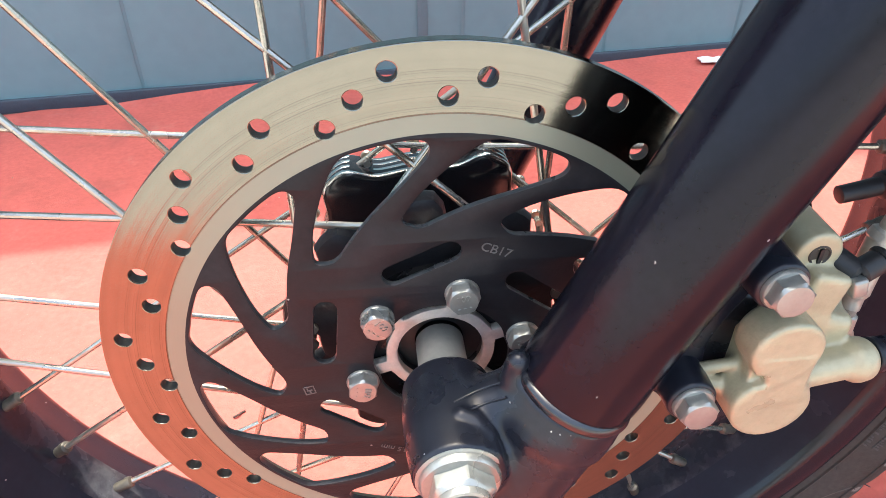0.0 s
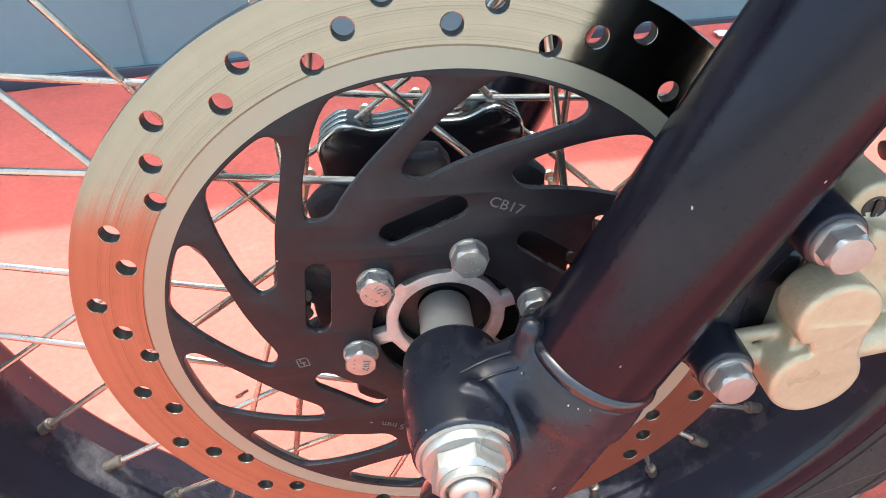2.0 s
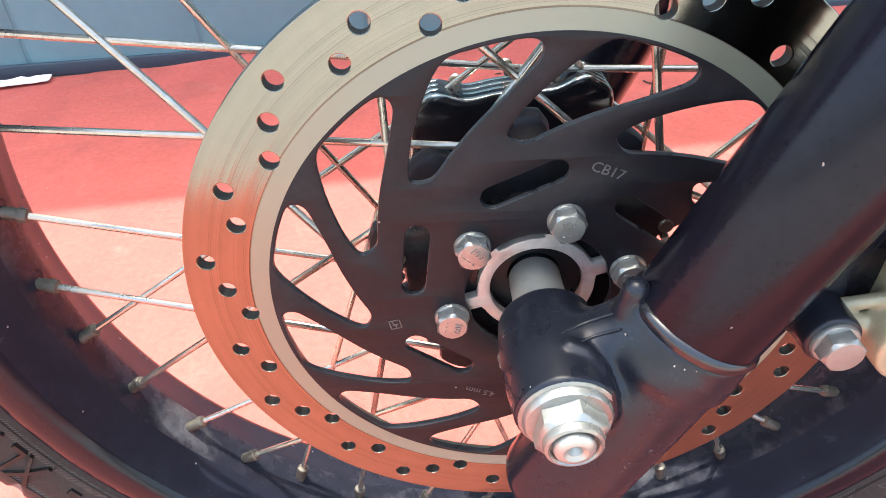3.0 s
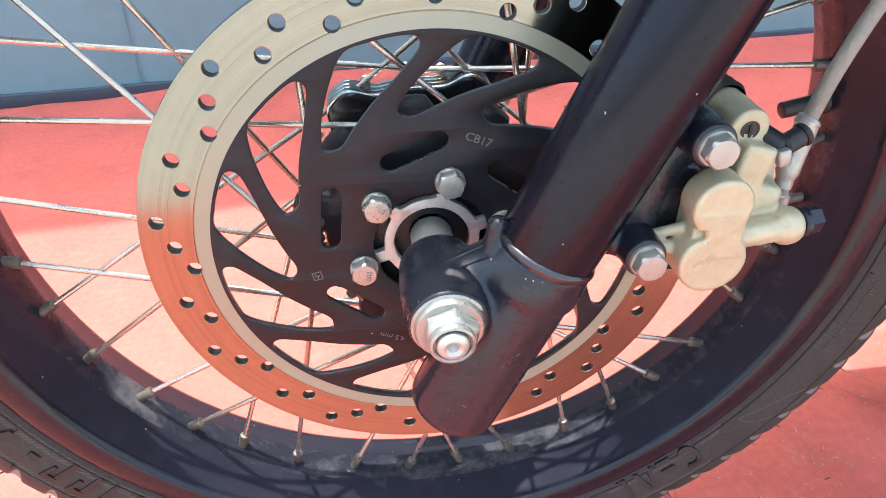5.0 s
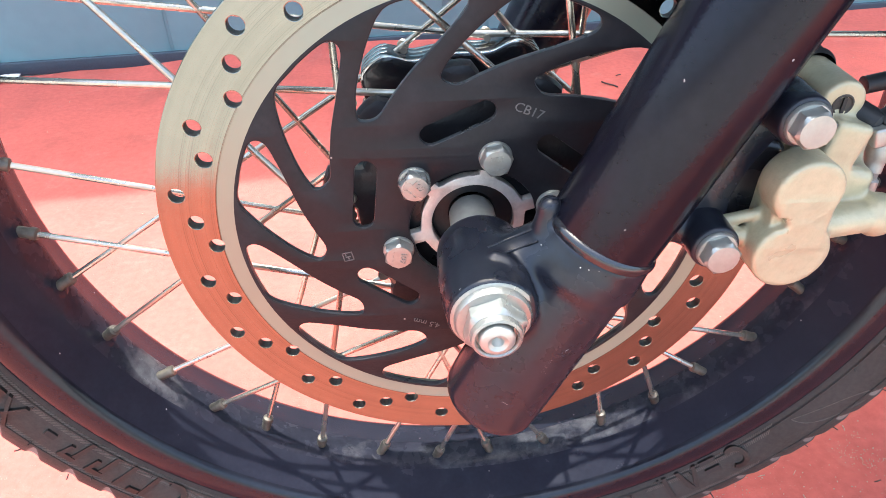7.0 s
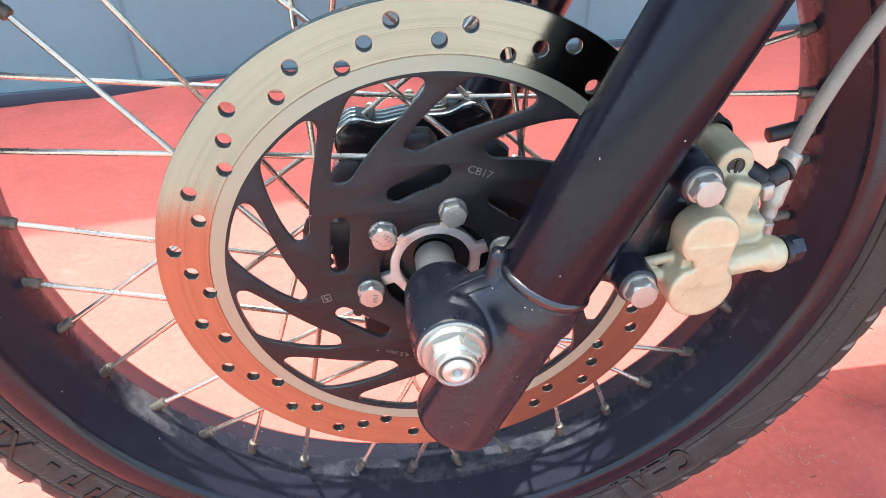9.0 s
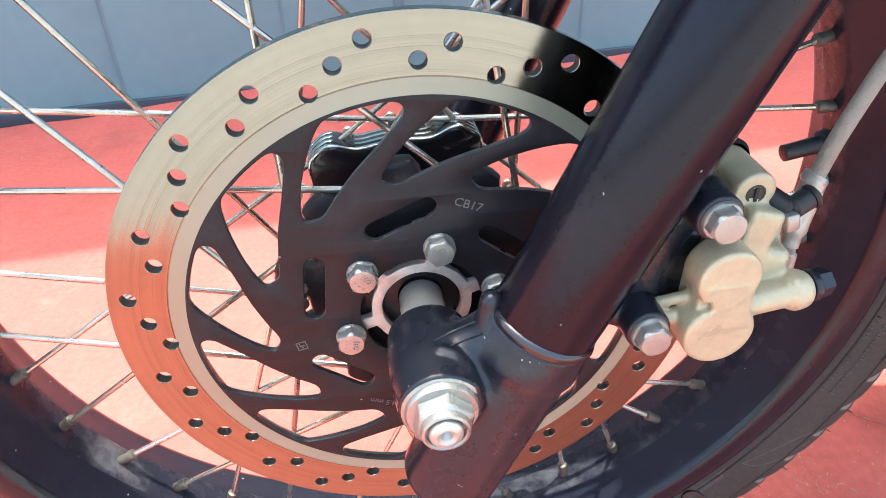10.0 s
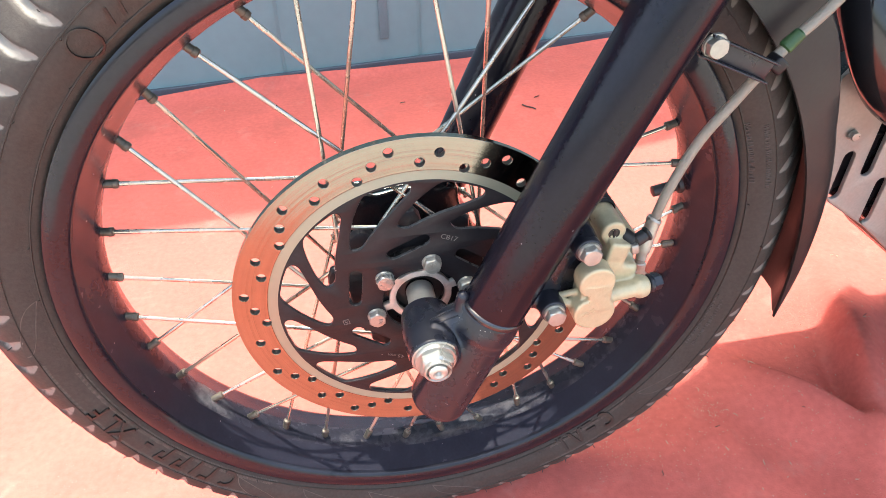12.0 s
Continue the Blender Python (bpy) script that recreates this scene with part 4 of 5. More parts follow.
def leg_casting(P):
    """The lower casting: leg foot, shoulder, axle boss and the web between them."""
    axis = np.array(LEG)
    foot = np.array((0.0304, -0.081, 0.0))
    d = d_cyl(P, foot - axis * 0.0700, foot + axis * 0.0185, 0.0196, 0.0085)
    shoulder = d_cyl(P, foot + axis * 0.0050, foot + axis * 0.0200, 0.0202, 0.0022)
    d = blend(d, shoulder, 0.004)
    rad = np.sqrt(P[0] ** 2 + P[2] ** 2)
    R = 0.0166 - 3.4 * (P[1] + 0.0760) ** 2
    q0, q1, soft = rad - R + 0.002, np.abs(P[1] + 0.0793) - 0.0198 + 0.002, 0.002
    boss = np.minimum(np.maximum(q0, q1), 0) + np.sqrt(np.maximum(q0, 0) ** 2 + np.maximum(q1, 0) ** 2) - soft
    d = blend(d, boss, 0.0045)
    web = d_rod(P, [(0.004, -0.0770, 0.003), (0.030, -0.0800, 0.015)], 0.0115)
    low = d_rod(P, [(0.003, -0.0780, -0.003), (0.020, -0.0790, -0.022)], 0.0120)
    d = blend(blend(d, web, 0.004), low, 0.006)
    # ridge round the boss and a lug beside the shoulder
    ridge = d_rod(P, [(0.0020, -0.0864, 0.0158), (0.0058, -0.0880, 0.0150), (0.0099, -0.0918, 0.0116), (0.0116, -0.0962, 0.0072), (0.0128, -0.0983, -0.0012)], 0.0017)
    d = blend(d, ridge, 0.0022)
    lug = d_rod(P, [(0.0195, -0.0800, 0.0240), (0.0205, -0.0800, 0.0300)], 0.0040)
    return blend(d, lug, 0.0035)


def fork_leg(y, detailed):
    o = FOOT + Vector((0, y, 0))
    top = [(0.0195, 0.0150), (0.0195, 0.1500), (0.0195, 0.3200), (0.0188, 0.3260), (0.0150, 0.3300), (0.0150, 0.7000), (0.001, 0.7000)]
    foot = [(0.0010, -0.0700), (0.0085, -0.0692), (0.0135, -0.0662), (0.0168, -0.0600), (0.0188, -0.0500), (0.0190, -0.0300)]
    leg = part("fork_leg", at_axle(lathe(([(0.010, -0.0200)] if detailed else foot) + top, 56, (o, LEG))), MAT_LEG, bike, "satin black telescopic fork leg")
    if detailed:
        part("lower_casting", at_axle(skin(leg_casting, (-0.020, -0.1040, -0.0720), (0.068, -0.0570, 0.0440), 0.0007)), MAT_BLACK, leg, "black painted casting with the axle boss", sharp=70)
        part("leg_collar", at_axle(lathe([(0.0195, 0.0180), (0.0201, 0.0193), (0.0205, 0.0204), (0.0206, 0.0212), (0.0204, 0.0219), (0.0200, 0.0225), (0.0194, 0.0229)], 72, (o, LEG))), MAT_LIP, leg, "rounded glossy shoulder", sharp=80)
        for pts in ([(0.0001, -0.0822, 0.0165), (0.0081, -0.0793, 0.0178), (0.0153, -0.0803, 0.0217)], [(0.0020, -0.0868, 0.0161), (0.0094, -0.0842, 0.0169), (0.0159, -0.0857, 0.0206)]):
            part("casting_rib", at_axle(tube(smooth_path(pts, 6), 0.0004, 8)), MAT_BLACK, leg)
    else:
        part("axle_boss", at_axle(lathe([(0.0100, 0.0595), (0.0138, 0.0595), (0.0152, 0.0660), (0.0160, 0.0740), (0.0158, 0.0840), (0.0145, 0.0915), (0.0090, 0.0932)], 48)), MAT_BLACK, leg)
    return leg


leg_near = fork_leg(-0.081, True)


def paint_chips():
    # bare specks and scratches where the paint is knocked off
    rnd = random.Random(9)

    def chip(x, y, z, w, h, turn):
        bm = bmesh.new()
        rim_v = []
        for i in range(7):
            a = 2 * math.pi * i / 7
            k = rnd.uniform(0.7, 1.3)
            rim_v.append(bm.verts.new((w * k * math.cos(a), 0.0003, h * k * math.sin(a))))
        top = bm.verts.new((0, -0.00022, 0))
        for i in range(7):
            bm.faces.new((rim_v[i], rim_v[(i + 1) % 7], top))
        bm.faces.new(rim_v)
        moved(bm, Matrix.Translation((x, y, z)) @ Matrix.Rotation(radians(turn), 4, 'Y'))
        part("paint_chip", at_axle(bm), MAT_CHIP, leg_near, "pale chip in the paint")

    for x, y, z in ((0.0204, -0.1006, -0.0215), (0.0258, -0.1004, -0.0167), (0.0169, -0.0879, 0.0202), (0.0297, -0.1005, 0.0186), (0.0272, -0.0994, 0.0190), (0.0330, -0.1006, 0.0180),
                    (-0.0108, -0.0968, 0.0105), (0.0393, -0.0997, 0.0330), (0.0560, -0.1000, 0.0620), (0.0480, -0.0995, 0.0800)):
        chip(x, y, z, rnd.uniform(0.0003, 0.0007), rnd.uniform(0.0002, 0.0004), rnd.uniform(0, 180))
    # a scuffed patch and longer scratches near the foot
    for _ in range(14):
        z = rnd.gauss(-0.0245, 0.0024)
        chip(0.0304 + 0.458 * z + rnd.gauss(0, 0.0009), -0.1005, z, rnd.uniform(0.0003, 0.0011), rnd.uniform(0.00012, 0.0003), rnd.uniform(30, 130))
    for x, y, z, w, turn in ((-0.0030, -0.0900, -0.0322, 0.0012, 60), (0.0068, -0.1001, -0.0423, 0.0024, 30), (0.0262, -0.1004, -0.0160, 0.0014, -25)):
        chip(x, y, z, w, 0.00016, turn)


paint_chips()
fork_leg(0.081, False)


# caliper and its lugs
def rod(a, b, r0, r1=None, segs=28, chamfer=0.0012):
    a, b = Vector(a), Vector(b)
    r1 = r0 if r1 is None else r1
    d = (b - a).normalized()
    return tube([a, a + d * chamfer, b - d * chamfer, b], [r0 - chamfer, r0, r1, r1 - chamfer], segs)


def caliper_field(P):
    """Body of the caliper: two piston housings with faces outwards, arm, bridge and slide-pin boss."""
    d = blend(d_cyl(P, (0.0980, -0.0830, 0.0400), (0.0980, -0.0958, 0.0400), 0.0112, 0.0014), d_cyl(P, (0.0990, -0.0800, 0.0165), (0.0990, -0.0958, 0.0165), 0.0130, 0.0014), 0.0026)
    d = blend(d, d_box(P, (0.0990, -0.0865, 0.0285), (0.0090, 0.0094, 0.0100), 0, 0.0010), 0.001)
    arm = d_cyl(P, (0.1020, -0.0885, 0.0230), (0.1300, -0.0855, 0.0242), 0.0054, 0.002)
    ball = d_cyl(P, (0.1262, -0.0855, 0.0242), (0.1368, -0.0845, 0.0246), (0.0080, 0.0070), 0.0045)
    d = blend(blend(d, arm, 0.0022), ball, 0.0012)
    bridge = blend(d_box(P, (0.1165, -0.0700, 0.0300), (0.0120, 0.0120, 0.0110), 14, 0.004), d_box(P, (0.1190, -0.0450, 0.0320), (0.0110, 0.0260, 0.0220), 12, 0.005), 0.006)
    d = blend(d, bridge, 0.003)
    barrel = d_cyl(P, (0.1130, -0.0520, 0.0610), (0.1130, -0.0748, 0.0600), 0.0078, 0.0014)
    block = d_box(P, (0.1148, -0.0745, 0.0475), (0.0068, 0.0070, 0.0085), 14, 0.0022)
    d = blend(d, blend(barrel, block, 0.0025), 0.002)
    # two thin arms towards the lower mount
    for a, b, r in (((0.0920, -0.0860, 0.0180), (0.0780, -0.0840, 0.0190), 0.0030), ((0.0900, -0.0850, 0.0270), (0.0800, -0.0820, 0.0225), 0.0022)):
        d = blend(d, d_rod(P, [a, b], r), 0.0015)
    # nick in the neck between the two housings
    return carve(d, d_box(P, (0.0900, -0.0965, 0.0285), (0.0035, 0.004, 0.0022), -20, 0.001), 0.0012)


def lug_field(x, z, yb, root):
    def f(P):
        d = d_cyl(P, (x, -0.058, z), (x, yb, z), (0.0090, 0.0080), 0.0012)
        return blend(d, d_rod(P, [(x, -0.0770, z), root], 0.0070), 0.003)
    return f


def caliper():
    for (x, z), root in (((0.0743, 0.0185), (0.0560, -0.0780, 0.0215)), ((0.0908, 0.0628), (0.0700, -0.0760, 0.0690))):
        yb = -0.0925
        part("caliper_lug", at_axle(skin(lug_field(x, z, yb, root), (0.044, -0.0950, z - 0.014), (x + 0.012, -0.055, z + 0.018), 0.0007)), MAT_BLACK, leg_near, "glossy black caliper lug", sharp=60)
        b = hexagon_head(0.0108, 0.0048, 0.0068, 0.0014, yb, turn=radians(14))
        part("caliper_bolt", at_axle(moved(b, Matrix.Translation((x, 0, z)))), MAT_ZINC, leg_near, "zinc-plated caliper bolt")
    cal = part("caliper", at_axle(skin(caliper_field, (0.0740, -0.0985, 0.0000), (0.1400, -0.0160, 0.0730), 0.0008)), MAT_CALIPER, bike, "gold-painted two-piston brake caliper", sharp=60)
    bracket = [(0.0660, 0.0182), (0.0834, 0.0600), (0.0915, 0.0560), (0.0890, 0.0500), (0.0844, 0.0411), (0.0810, 0.0308), (0.0818, 0.0195), (0.0851, 0.0119), (0.0740, 0.0120)]
    part("caliper_bracket", at_axle(outline_mesh("caliper_bracket", [smooth_loop(bracket, 4)], 0.007, 0.0012, -0.0800)), MAT_BLACK, leg_near, "glossy black caliper bracket")
    # Black block added where the hollow beside the upper housing looks dark.
    part("recess_block", at_axle(box(0.0850, -0.0680, 0.0340, 0.020, 0.022, 0.034, 0.004, (0, 12, 0))), MAT_SATIN, cal, "dark block added for the caliper's dark hollow")
    part("plug", at_axle(joined(rod((0.1366, -0.0843, 0.0247), (0.1395, -0.0840, 0.0249), 0.0060, 0.0060, chamfer=0.0006), rod((0.1388, -0.0840, 0.0249), (0.1452, -0.0832, 0.0254), 0.0056, 0.0053, segs=6, chamfer=0.0008))), MAT_BLACK, cal, "black hexagon plug")
    # slide pin in its barrel, and its boot
    px, pz = 0.1130, 0.0600
    part("slide_pin", at_axle(lathe([(0.0036, 0.0742), (0.0036, 0.0751), (0.0031, 0.0753), (0.0027, 0.0749), (0.0002, 0.0749)], 24, ((px, 0, pz), (0, -1, 0)))), MAT_DARKCAST, cal)
    part("pin_slot", at_axle(box(px, -0.0751, pz, 0.0012, 0.0010, 0.0052)), MAT_SATIN, cal)
    part("rubber_boot", at_axle(lathe([(0.0080, 0.0555), (0.0092, 0.053), (0.0076, 0.050), (0.0092, 0.047), (0.0076, 0.044), (0.0092, 0.041), (0.0076, 0.038), (0.0090, 0.034), (0.0060, 0.030), (0.0002, 0.0295)], 28, ((px, 0, pz + 0.002), (0, -1, 0)))), MAT_SOFT, cal, "ribbed black rubber boot")
    # bleed nipple under a black cap
    part("bleed_cap", at_axle(joined(rod((0.1205, -0.0700, 0.0560), (0.1262, -0.0780, 0.0535), 0.0044, 0.0041), rod((0.1255, -0.0775, 0.0540), (0.1335, -0.0755, 0.0572), 0.0040, 0.0040), rod((0.1330, -0.0757, 0.0570), (0.1348, -0.0753, 0.0578), 0.0046, 0.0046, chamfer=0.0006))), MAT_SOFT, cal, "black rubber bleed cap")
    part("bleed_nipple", at_axle(box(0.1250, -0.0805, 0.0512, 0.0048, 0.0040, 0.0068, 0.001, (0, -15, 0))), MAT_ZINC, cal)


caliper()


def hose():
    pts = [(0.1385, -0.0670, 0.0210), (0.1390, -0.0660, 0.0300), (0.1410, -0.0640, 0.0400), (0.1452, -0.0610, 0.0555), (0.1500, -0.0620, 0.0790), (0.1630, -0.0600, 0.1080), (0.1786, -0.0600, 0.1316),
           (0.1904, -0.0600, 0.1487), (0.2022, -0.0600, 0.1635), (0.2218, -0.0590, 0.1830), (0.2420, -0.0560, 0.2100), (0.2550, -0.0500, 0.2600), (0.2600, -0.0400, 0.3500)]
    sp = smooth_path(pts, 8)
    h = part("brake_hose", at_axle(tube(sp, 0.0031, 14)), MAT_HOSE, bike, "grey sleeved brake hose")
    part("crimp", at_axle(tube(smooth_path(pts[1:4], 6), [0.0036] * 4 + [0.0046] * 9, 16)), MAT_CRIMP, h, "pale metal crimp sleeve")
    part("crimp_collar", at_axle(rod(Vector(pts[3]) - Vector((0.0012, -0.0003, 0.0026)), Vector(pts[3]) + Vector((0.0010, 0, 0.0022)), 0.0048)), MAT_CRIMP, h)
    a, b = Vector((0.1990, -0.0600, 0.1600)), Vector((0.2070, -0.0600, 0.1690))
    part("hose_grommet", at_axle(rod(a, b, 0.0041, 0.0036)), MAT_GREEN, h, "green plastic hose grommet")
    part("banjo", at_axle(joined(rod((0.1370, -0.0700, 0.0170), (0.1370, -0.0560, 0.0170), 0.0068), rod((0.1385, -0.0670, 0.0200), (0.1390, -0.0660, 0.0280), 0.0040))), MAT_CRIMP, h)
    return h


hose()


# front fender: crowned shell with side skirts
def fender():
    bm = bmesh.new()
    rings = []
    n = 64
    a0, a1 = -12.6, 96.0
    for i in range(n + 1):
        t = i / n
        a = a0 + (a1 - a0) * t
        w = 0.047
        crest = 0.3030
        rsh = 0.280 + 0.009 * min(1.0, max(0.0, (a - 20.0) / 13.0))
        rin = min(rsh - 0.003, 0.252 + 0.025 * math.exp(-(a - a0) / 28.0))
        mid = (crest + rsh) / 2
        prof = [(-w - 0.003, rin), (-w - 0.002, (rin + rsh) / 2), (-w, rsh), (-w * 0.90, rsh * 0.6 + mid * 0.4), (-w * 0.66, mid), (-w * 0.33, crest - 0.002), (0, crest),
                (w * 0.33, crest - 0.002), (w * 0.66, mid), (w * 0.90, rsh * 0.6 + mid * 0.4), (w, rsh), (w + 0.002, (rin + rsh) / 2), (w + 0.003, rin)]
        ring = []
        for y, r in prof:
            ring.append((y, r))
        inner = [(y * 0.95, r - 0.0028 if abs(y) < w * 0.95 else r) for y, r in reversed(prof)]
        ring += inner
        rings.append([bm.verts.new((r * math.cos(radians(a)), y, r * math.sin(radians(a)))) for y, r in ring])
    ring_faces(bm, rings, cap=True)
    f = part("front_fender", at_axle(bm), MAT_FENDER, bike, "black plastic front fender with side skirts", sharp=40)
    # stay between leg and fender with the hose guide
    bx, bz = 0.1500, 0.1690
    part("fender_stay", at_axle(joined(box(bx + 0.018, -0.0665, bz - 0.0085, 0.046, 0.0030, 0.0105, 0.0010, (0, 24, 0)), box(bx + 0.020, -0.0695, bz - 0.0035, 0.046, 0.0055, 0.0012, 0.0004, (0, 24, 0)),
                                        box(bx + 0.016, -0.0695, bz - 0.0135, 0.046, 0.0055, 0.0012, 0.0004, (0, 24, 0)))), MAT_BLACK, f, "black steel stay")
    b = hexagon_head(0.0105, 0.0042, 0.0068, 0.0013, -0.0690, turn=radians(35))
    part("stay_bolt", at_axle(moved(b, Matrix.Translation((bx + 0.002, 0, bz)))), MAT_ZINC, f, "bright plated bolt")
    part("hose_clip", at_axle(joined(box(0.1945, -0.0630, 0.1535, 0.009, 0.010, 0.008, 0.0015, (0, 40, 0)))), MAT_SATIN, f)


fender()


# engine guard plate and frame tube behind the wheel
def rear_parts():
    tube_bm = tube(smooth_path([(0.330, 0.03, 0.56), (0.302, 0.03, 0.36), (0.290, 0.01, 0.21), (0.298, -0.02, 0.145), (0.325, -0.03, 0.108), (0.370, -0.03, 0.098)], 8), 0.0225, 24)
    part("down_tube", at_axle(tube_bm), MAT_GLOSS, bike, "black frame down tube")
    loops = [[(0.2950, 0.098), (0.2980, 0.108), (0.3050, 0.118), (0.330, 0.128), (0.470, 0.120), (0.480, -0.090), (0.440, -0.082), (0.400, -0.049), (0.369, -0.023), (0.328, 0.005), (0.3225, 0.012)]]
    pl = []
    for cx, z0, z1 in ((0.3285, 0.013, 0.045), (0.3485, 0.031, 0.074), (0.3665, -0.015, 0.018), (0.3890, 0.000, 0.050), (0.4090, -0.045, -0.010), (0.4320, -0.030, 0.020)):
        loop = []
        for z, a0 in ((z1, 0), (z0, 180)):
            loop += [(cx + 0.0058 * math.cos(radians(a0 + 30 * i)), z + 0.0058 * math.sin(radians(a0 + 30 * i))) for i in range(7)]
        pl.append(loop)
    g = part("guard_plate", at_axle(outline_mesh("guard_plate", loops + pl, 0.004, 0.001, 0.0)), MAT_PLATE, bike, "slotted aluminium engine guard plate")
    b = hexagon_head(0.0062, 0.003, 0.0040, 0.0008, -0.001, turn=0.3)
    part("guard_bolt", at_axle(moved(b, Matrix.Translation((0.322, 0, 0.065)))), MAT_ZINC, g)
    # Dark backing added so that the guard plate's slots read black.
    back = [((x - 0.39) * 0.90 + 0.39, (z - 0.03) * 0.86 + 0.03) for x, z in loops[0]]
    part("crankcase_front", at_axle(outline_mesh("crankcase_front", [back], 0.030, 0.003, 0.0085)), MAT_SATIN, bike, "dark backing added behind the guard plate's slots")
    # From here on unseen: bike parts added for the shadow they cast.
    part("engine_case", at_axle(joined(box(0.64, 0.04, -0.01, 0.34, 0.26, 0.24, 0.04), lathe([(0.02, -0.13), (0.075, -0.13), (0.085, -0.115), (0.085, 0.17), (0.02, 0.17)], 40, ((0.62, 0, -0.03), (0, 1, 0))))), MAT_SATIN, bike, "unseen black engine case, sized for its shadow")
    # Block set to close the lit gap between wheel and engine shadows.
    part("cylinder", at_axle(box(0.450, 0.105, 0.135, 0.20, 0.18, 0.22, 0.02, (0, 8, 0))), MAT_SATIN, bike, "plain black engine block, placed to fill the carpet shadow")
    head = smooth_path([(0.44, 0.02, 0.20), (0.42, 0.07, 0.15), (0.45, 0.13, 0.06), (0.54, 0.17, -0.05), (0.64, 0.18, -0.12), (0.90, 0.18, -0.11)], 8)
    part("exhaust_pipe", at_axle(tube(head, 0.019, 20)), MAT_SATIN, bike, "black exhaust pipe")
    # Tank widths follow the shadow's edge on the carpet, not a known tank.
    tank = lathe([(0.01, 0.0), (0.112, 0.006), (0.120, 0.115), (0.133, 0.19), (0.143, 0.23), (0.147, 0.28), (0.150, 0.37), (0.152, 0.46), (0.12, 0.62), (0.01, 0.70)], 40)
    moved(tank, Matrix.Translation((0.085, 0, 0.545)) @ pose(0, 0, 0, 0, 0, -90) @ Matrix.Diagonal((1.8, 1, 0.8, 1)))
    part("shadow_tank", at_axle(tank), MAT_BLACK, bike, "unseen black tank, widened to shape the carpet shadow")
    part("seat", at_axle(box(1.02, 0, 0.50, 0.50, 0.24, 0.09, 0.04)), MAT_SOFT, bike, "black seat")
    lamp = lathe([(0.005, -0.10), (0.080, -0.09), (0.098, -0.04), (0.100, 0.02), (0.080, 0.08), (0.02, 0.11)], 40, ((0.14, 0, 0.60), (1, 0, 0.15)))
    part("headlamp", at_axle(lamp), MAT_BLACK, bike, "black headlamp cowl")
    bars = smooth_path([(0.56, -0.36, 0.70), (0.44, -0.28, 0.73), (0.29, -0.09, 0.68), (0.28, 0.0, 0.675), (0.29, 0.09, 0.68), (0.44, 0.28, 0.73), (0.56, 0.36, 0.70)], 6)
    part("handlebar", at_axle(tube(bars, 0.012, 14)), MAT_SATIN, bike, "black handlebar")
    for z in (0.47, 0.64):
        part("fork_clamp", at_axle(box(0.0304 + 0.458 * z, 0, z, 0.065, 0.225, 0.030, 0.008, (0, 22, 0))), MAT_SATIN, bike, "black fork clamp")


rear_parts()


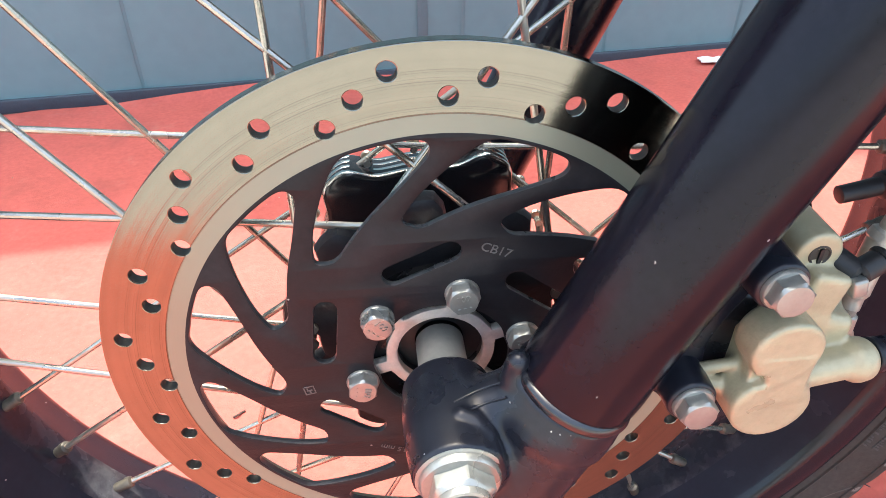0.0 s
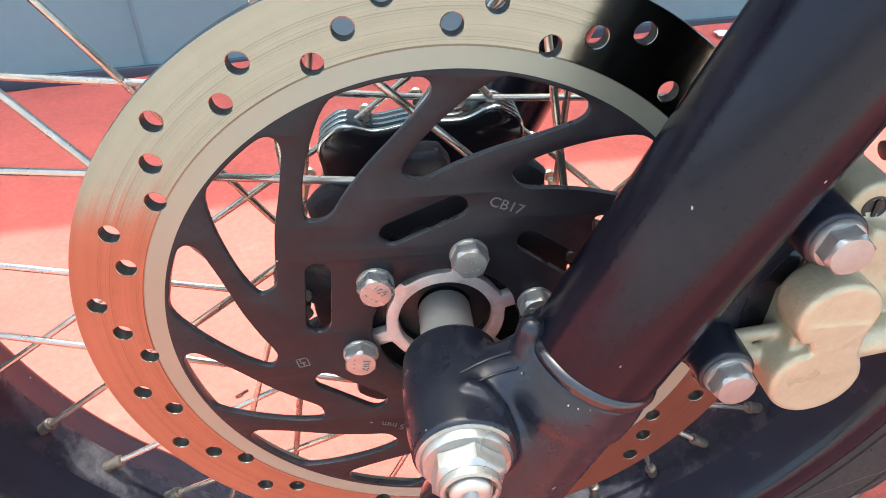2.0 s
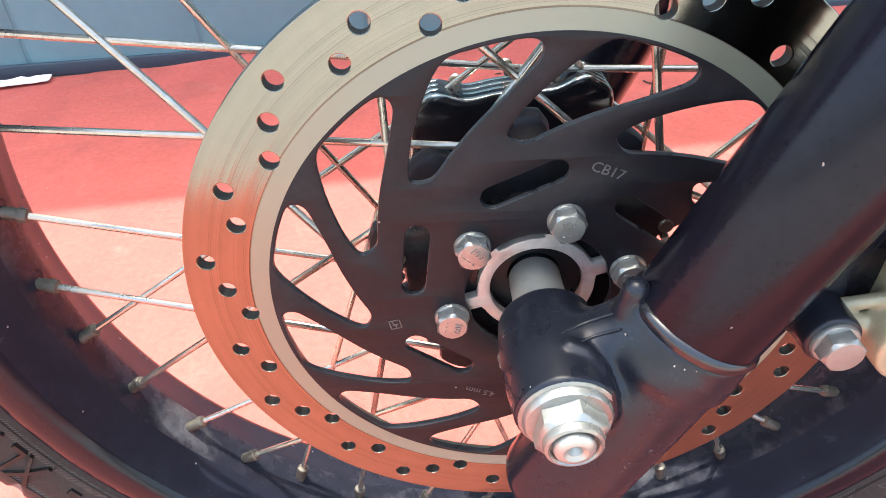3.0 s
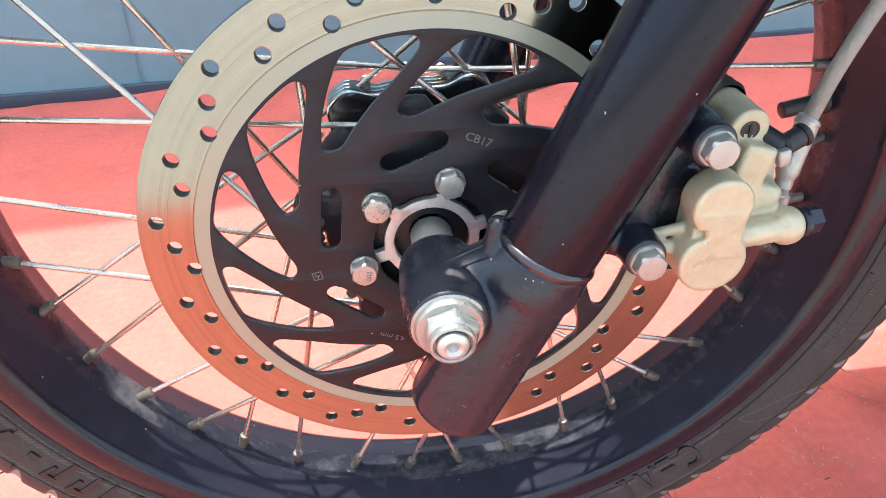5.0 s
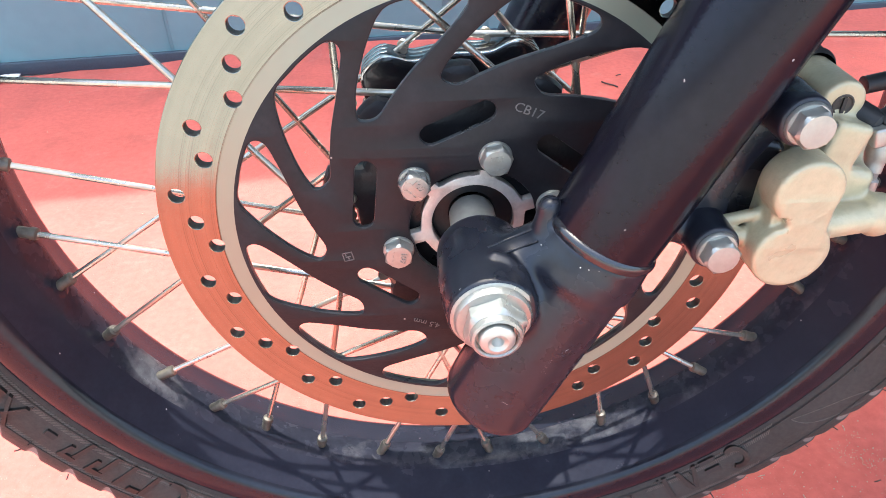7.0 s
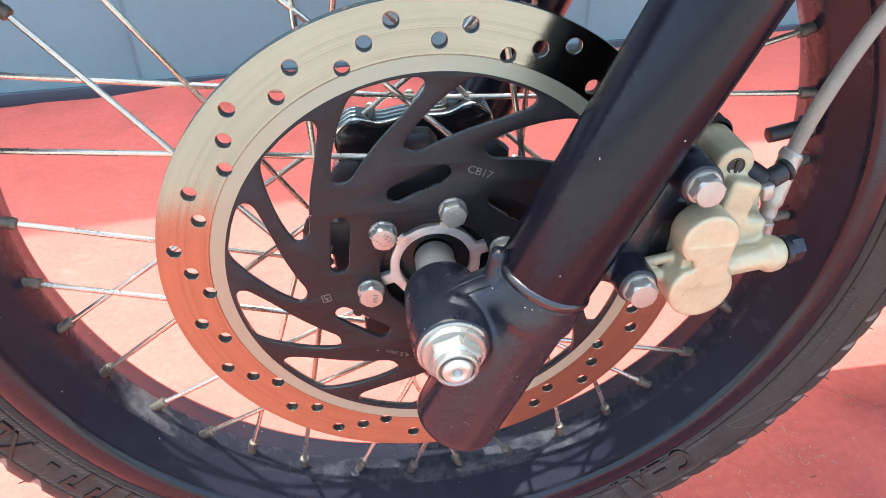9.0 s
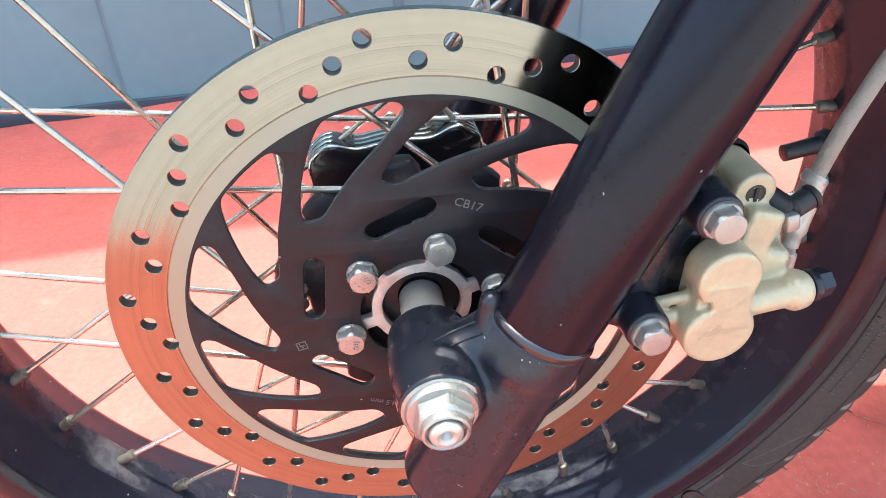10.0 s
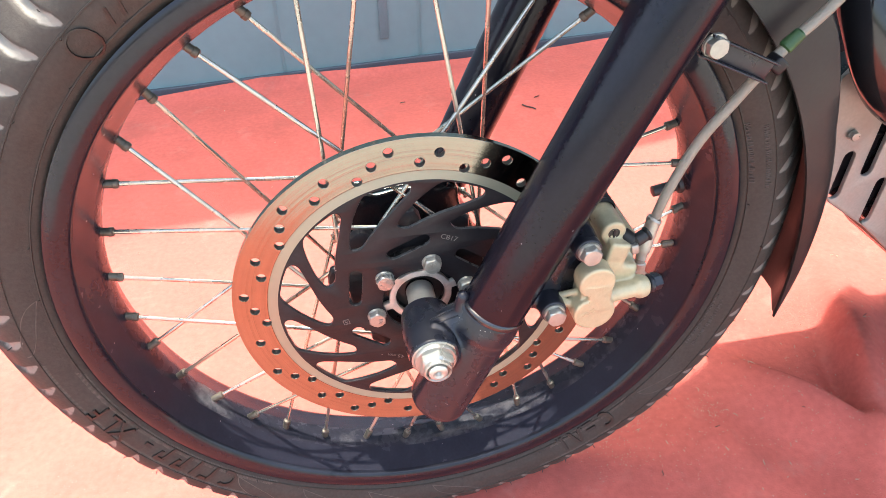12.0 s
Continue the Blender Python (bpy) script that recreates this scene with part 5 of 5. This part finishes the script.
# ---- litter on the carpet ----
def litter():
    rnd = random.Random(4)
    bm = bmesh.new()
    def sliver(x, y, ln, w, ang, h):
        z = cloth_height(x, y) + 0.0006
        dx, dy = math.cos(ang) * ln / 2, math.sin(ang) * ln / 2
        nx, ny = -math.sin(ang) * w / 2, math.cos(ang) * w / 2
        tz = rnd.uniform(-0.3, 0.3) * ln * 0.3
        lo = [bm.verts.new((x + s * dx + q * nx, y + s * dy + q * ny, z - 0.0004)) for s, q in ((1, 1), (-1, 1), (-1, -1), (1, -1))]
        hi = [bm.verts.new((x + s * dx * 0.9 + q * nx * 0.6, y + s * dy * 0.9 + q * ny * 0.6, z + h + max(0, tz * s))) for s, q in ((1, 1), (-1, 1), (-1, -1), (1, -1))]
        ring_faces(bm, [lo, hi], cap=True)
    for _ in range(300):
        x, y = rnd.gauss(0.40, 0.13), rnd.gauss(0.03, 0.08)
        ln = rnd.choice((0.0006, 0.0008, 0.001, 0.001, 0.0012, 0.0014, 0.002, 0.005))
        sliver(x, y, ln, rnd.uniform(0.0003, 0.0007), rnd.uniform(0, 3.14), 0.0004)
    for cx, cy, sd, n in ((0.51, 0.160, 0.014, 130), (0.324, 0.038, 0.010, 110), (0.227, 0.050, 0.012, 170), (0.198, 0.005, 0.014, 120), (0.43, -0.01, 0.03, 90), (0.27, -0.02, 0.02, 60)):
        for _ in range(n):
            sliver(rnd.gauss(cx, sd * 1.3), rnd.gauss(cy, sd), rnd.uniform(0.0003, 0.0009), rnd.uniform(0.0002, 0.0005), rnd.uniform(0, 3.14), 0.0002)
    for _ in range(60):
        x, y = rnd.uniform(-0.7, 0.9), rnd.uniform(0.0, 0.9)
        sliver(x, y, rnd.uniform(0.0008, 0.003), rnd.uniform(0.0004, 0.0008), rnd.uniform(0, 3.14), 0.0004)
    ob = ob_from("straw_litter", bm, MAT_STRAW, smooth=False)
    tagged(ob, "scattered bits of straw and dust on the carpet", "litter", kind="stuff")


litter()


def twig(x, y, ang, ln):
    z = cloth_height(x, y) + 0.0016
    c, s = math.cos(ang), math.sin(ang)
    pts = [(x - c * ln, y - s * ln, z), (x - c * ln * 0.3 + s * ln * 0.2, y - s * ln * 0.3 - c * ln * 0.2, z + 0.001), (x + c * ln * 0.4 - s * ln * 0.15, y + s * ln * 0.4, z), (x + c * ln, y + s * ln, z)]
    bm = tube(smooth_path(pts, 4), min(0.0014, ln * 0.16), 6)
    tagged(ob_from("twig", bm, MAT_TWIG), "small dark dry twig lying on the carpet", "twig", group="twigs on the carpet")


for x, y, a, ln in ((0.33, 0.78, -0.9, 0.016), (0.36, 0.83, 0.5, 0.006), (-0.16, 0.20, 0.6, 0.006), (-0.02, 0.24, 0.2, 0.005), (0.09, 0.86, 0.3, 0.006), (0.318, 0.014, 0.2, 0.003), (0.41, 0.01, 2.0, 0.002), (0.55, 0.11, 0.4, 0.003), (0.235, -0.03, 1.2, 0.003), (0.36, 0.13, 0.8, 0.003)):
    twig(x, y, a, ln)


def scrap(x, y, rot, w, h):
    bm = bmesh.new()
    n = 8
    vs = [[bm.verts.new(((i / n - 0.5) * w, (j / n - 0.5) * h, 0.006 + 0.005 * noise.noise((i * 0.6 + x, j * 0.6, 1.0)))) for i in range(n + 1)] for j in range(n + 1)]
    for j in range(n):
        for i in range(n):
            bm.faces.new((vs[j][i], vs[j][i + 1], vs[j + 1][i + 1], vs[j + 1][i]))
    r = bmesh.ops.extrude_face_region(bm, geom=bm.faces[:])
    for v in r["geom"]:
        if isinstance(v, bmesh.types.BMVert):
            v.co.z += 0.0015
    moved(bm, Matrix.Translation((x, y, cloth_height(x, y))) @ pose(0, 0, 0, 0, 0, rot))
    tagged(ob_from("paper_scrap", bm, MAT_WHITE), "crumpled white paper scrap at the foot of the wall", "paper", group="paper scraps")


scrap(-0.74, 0.905, 12, 0.10, 0.03)
scrap(0.70, 1.06, -4, 0.09, 0.03)
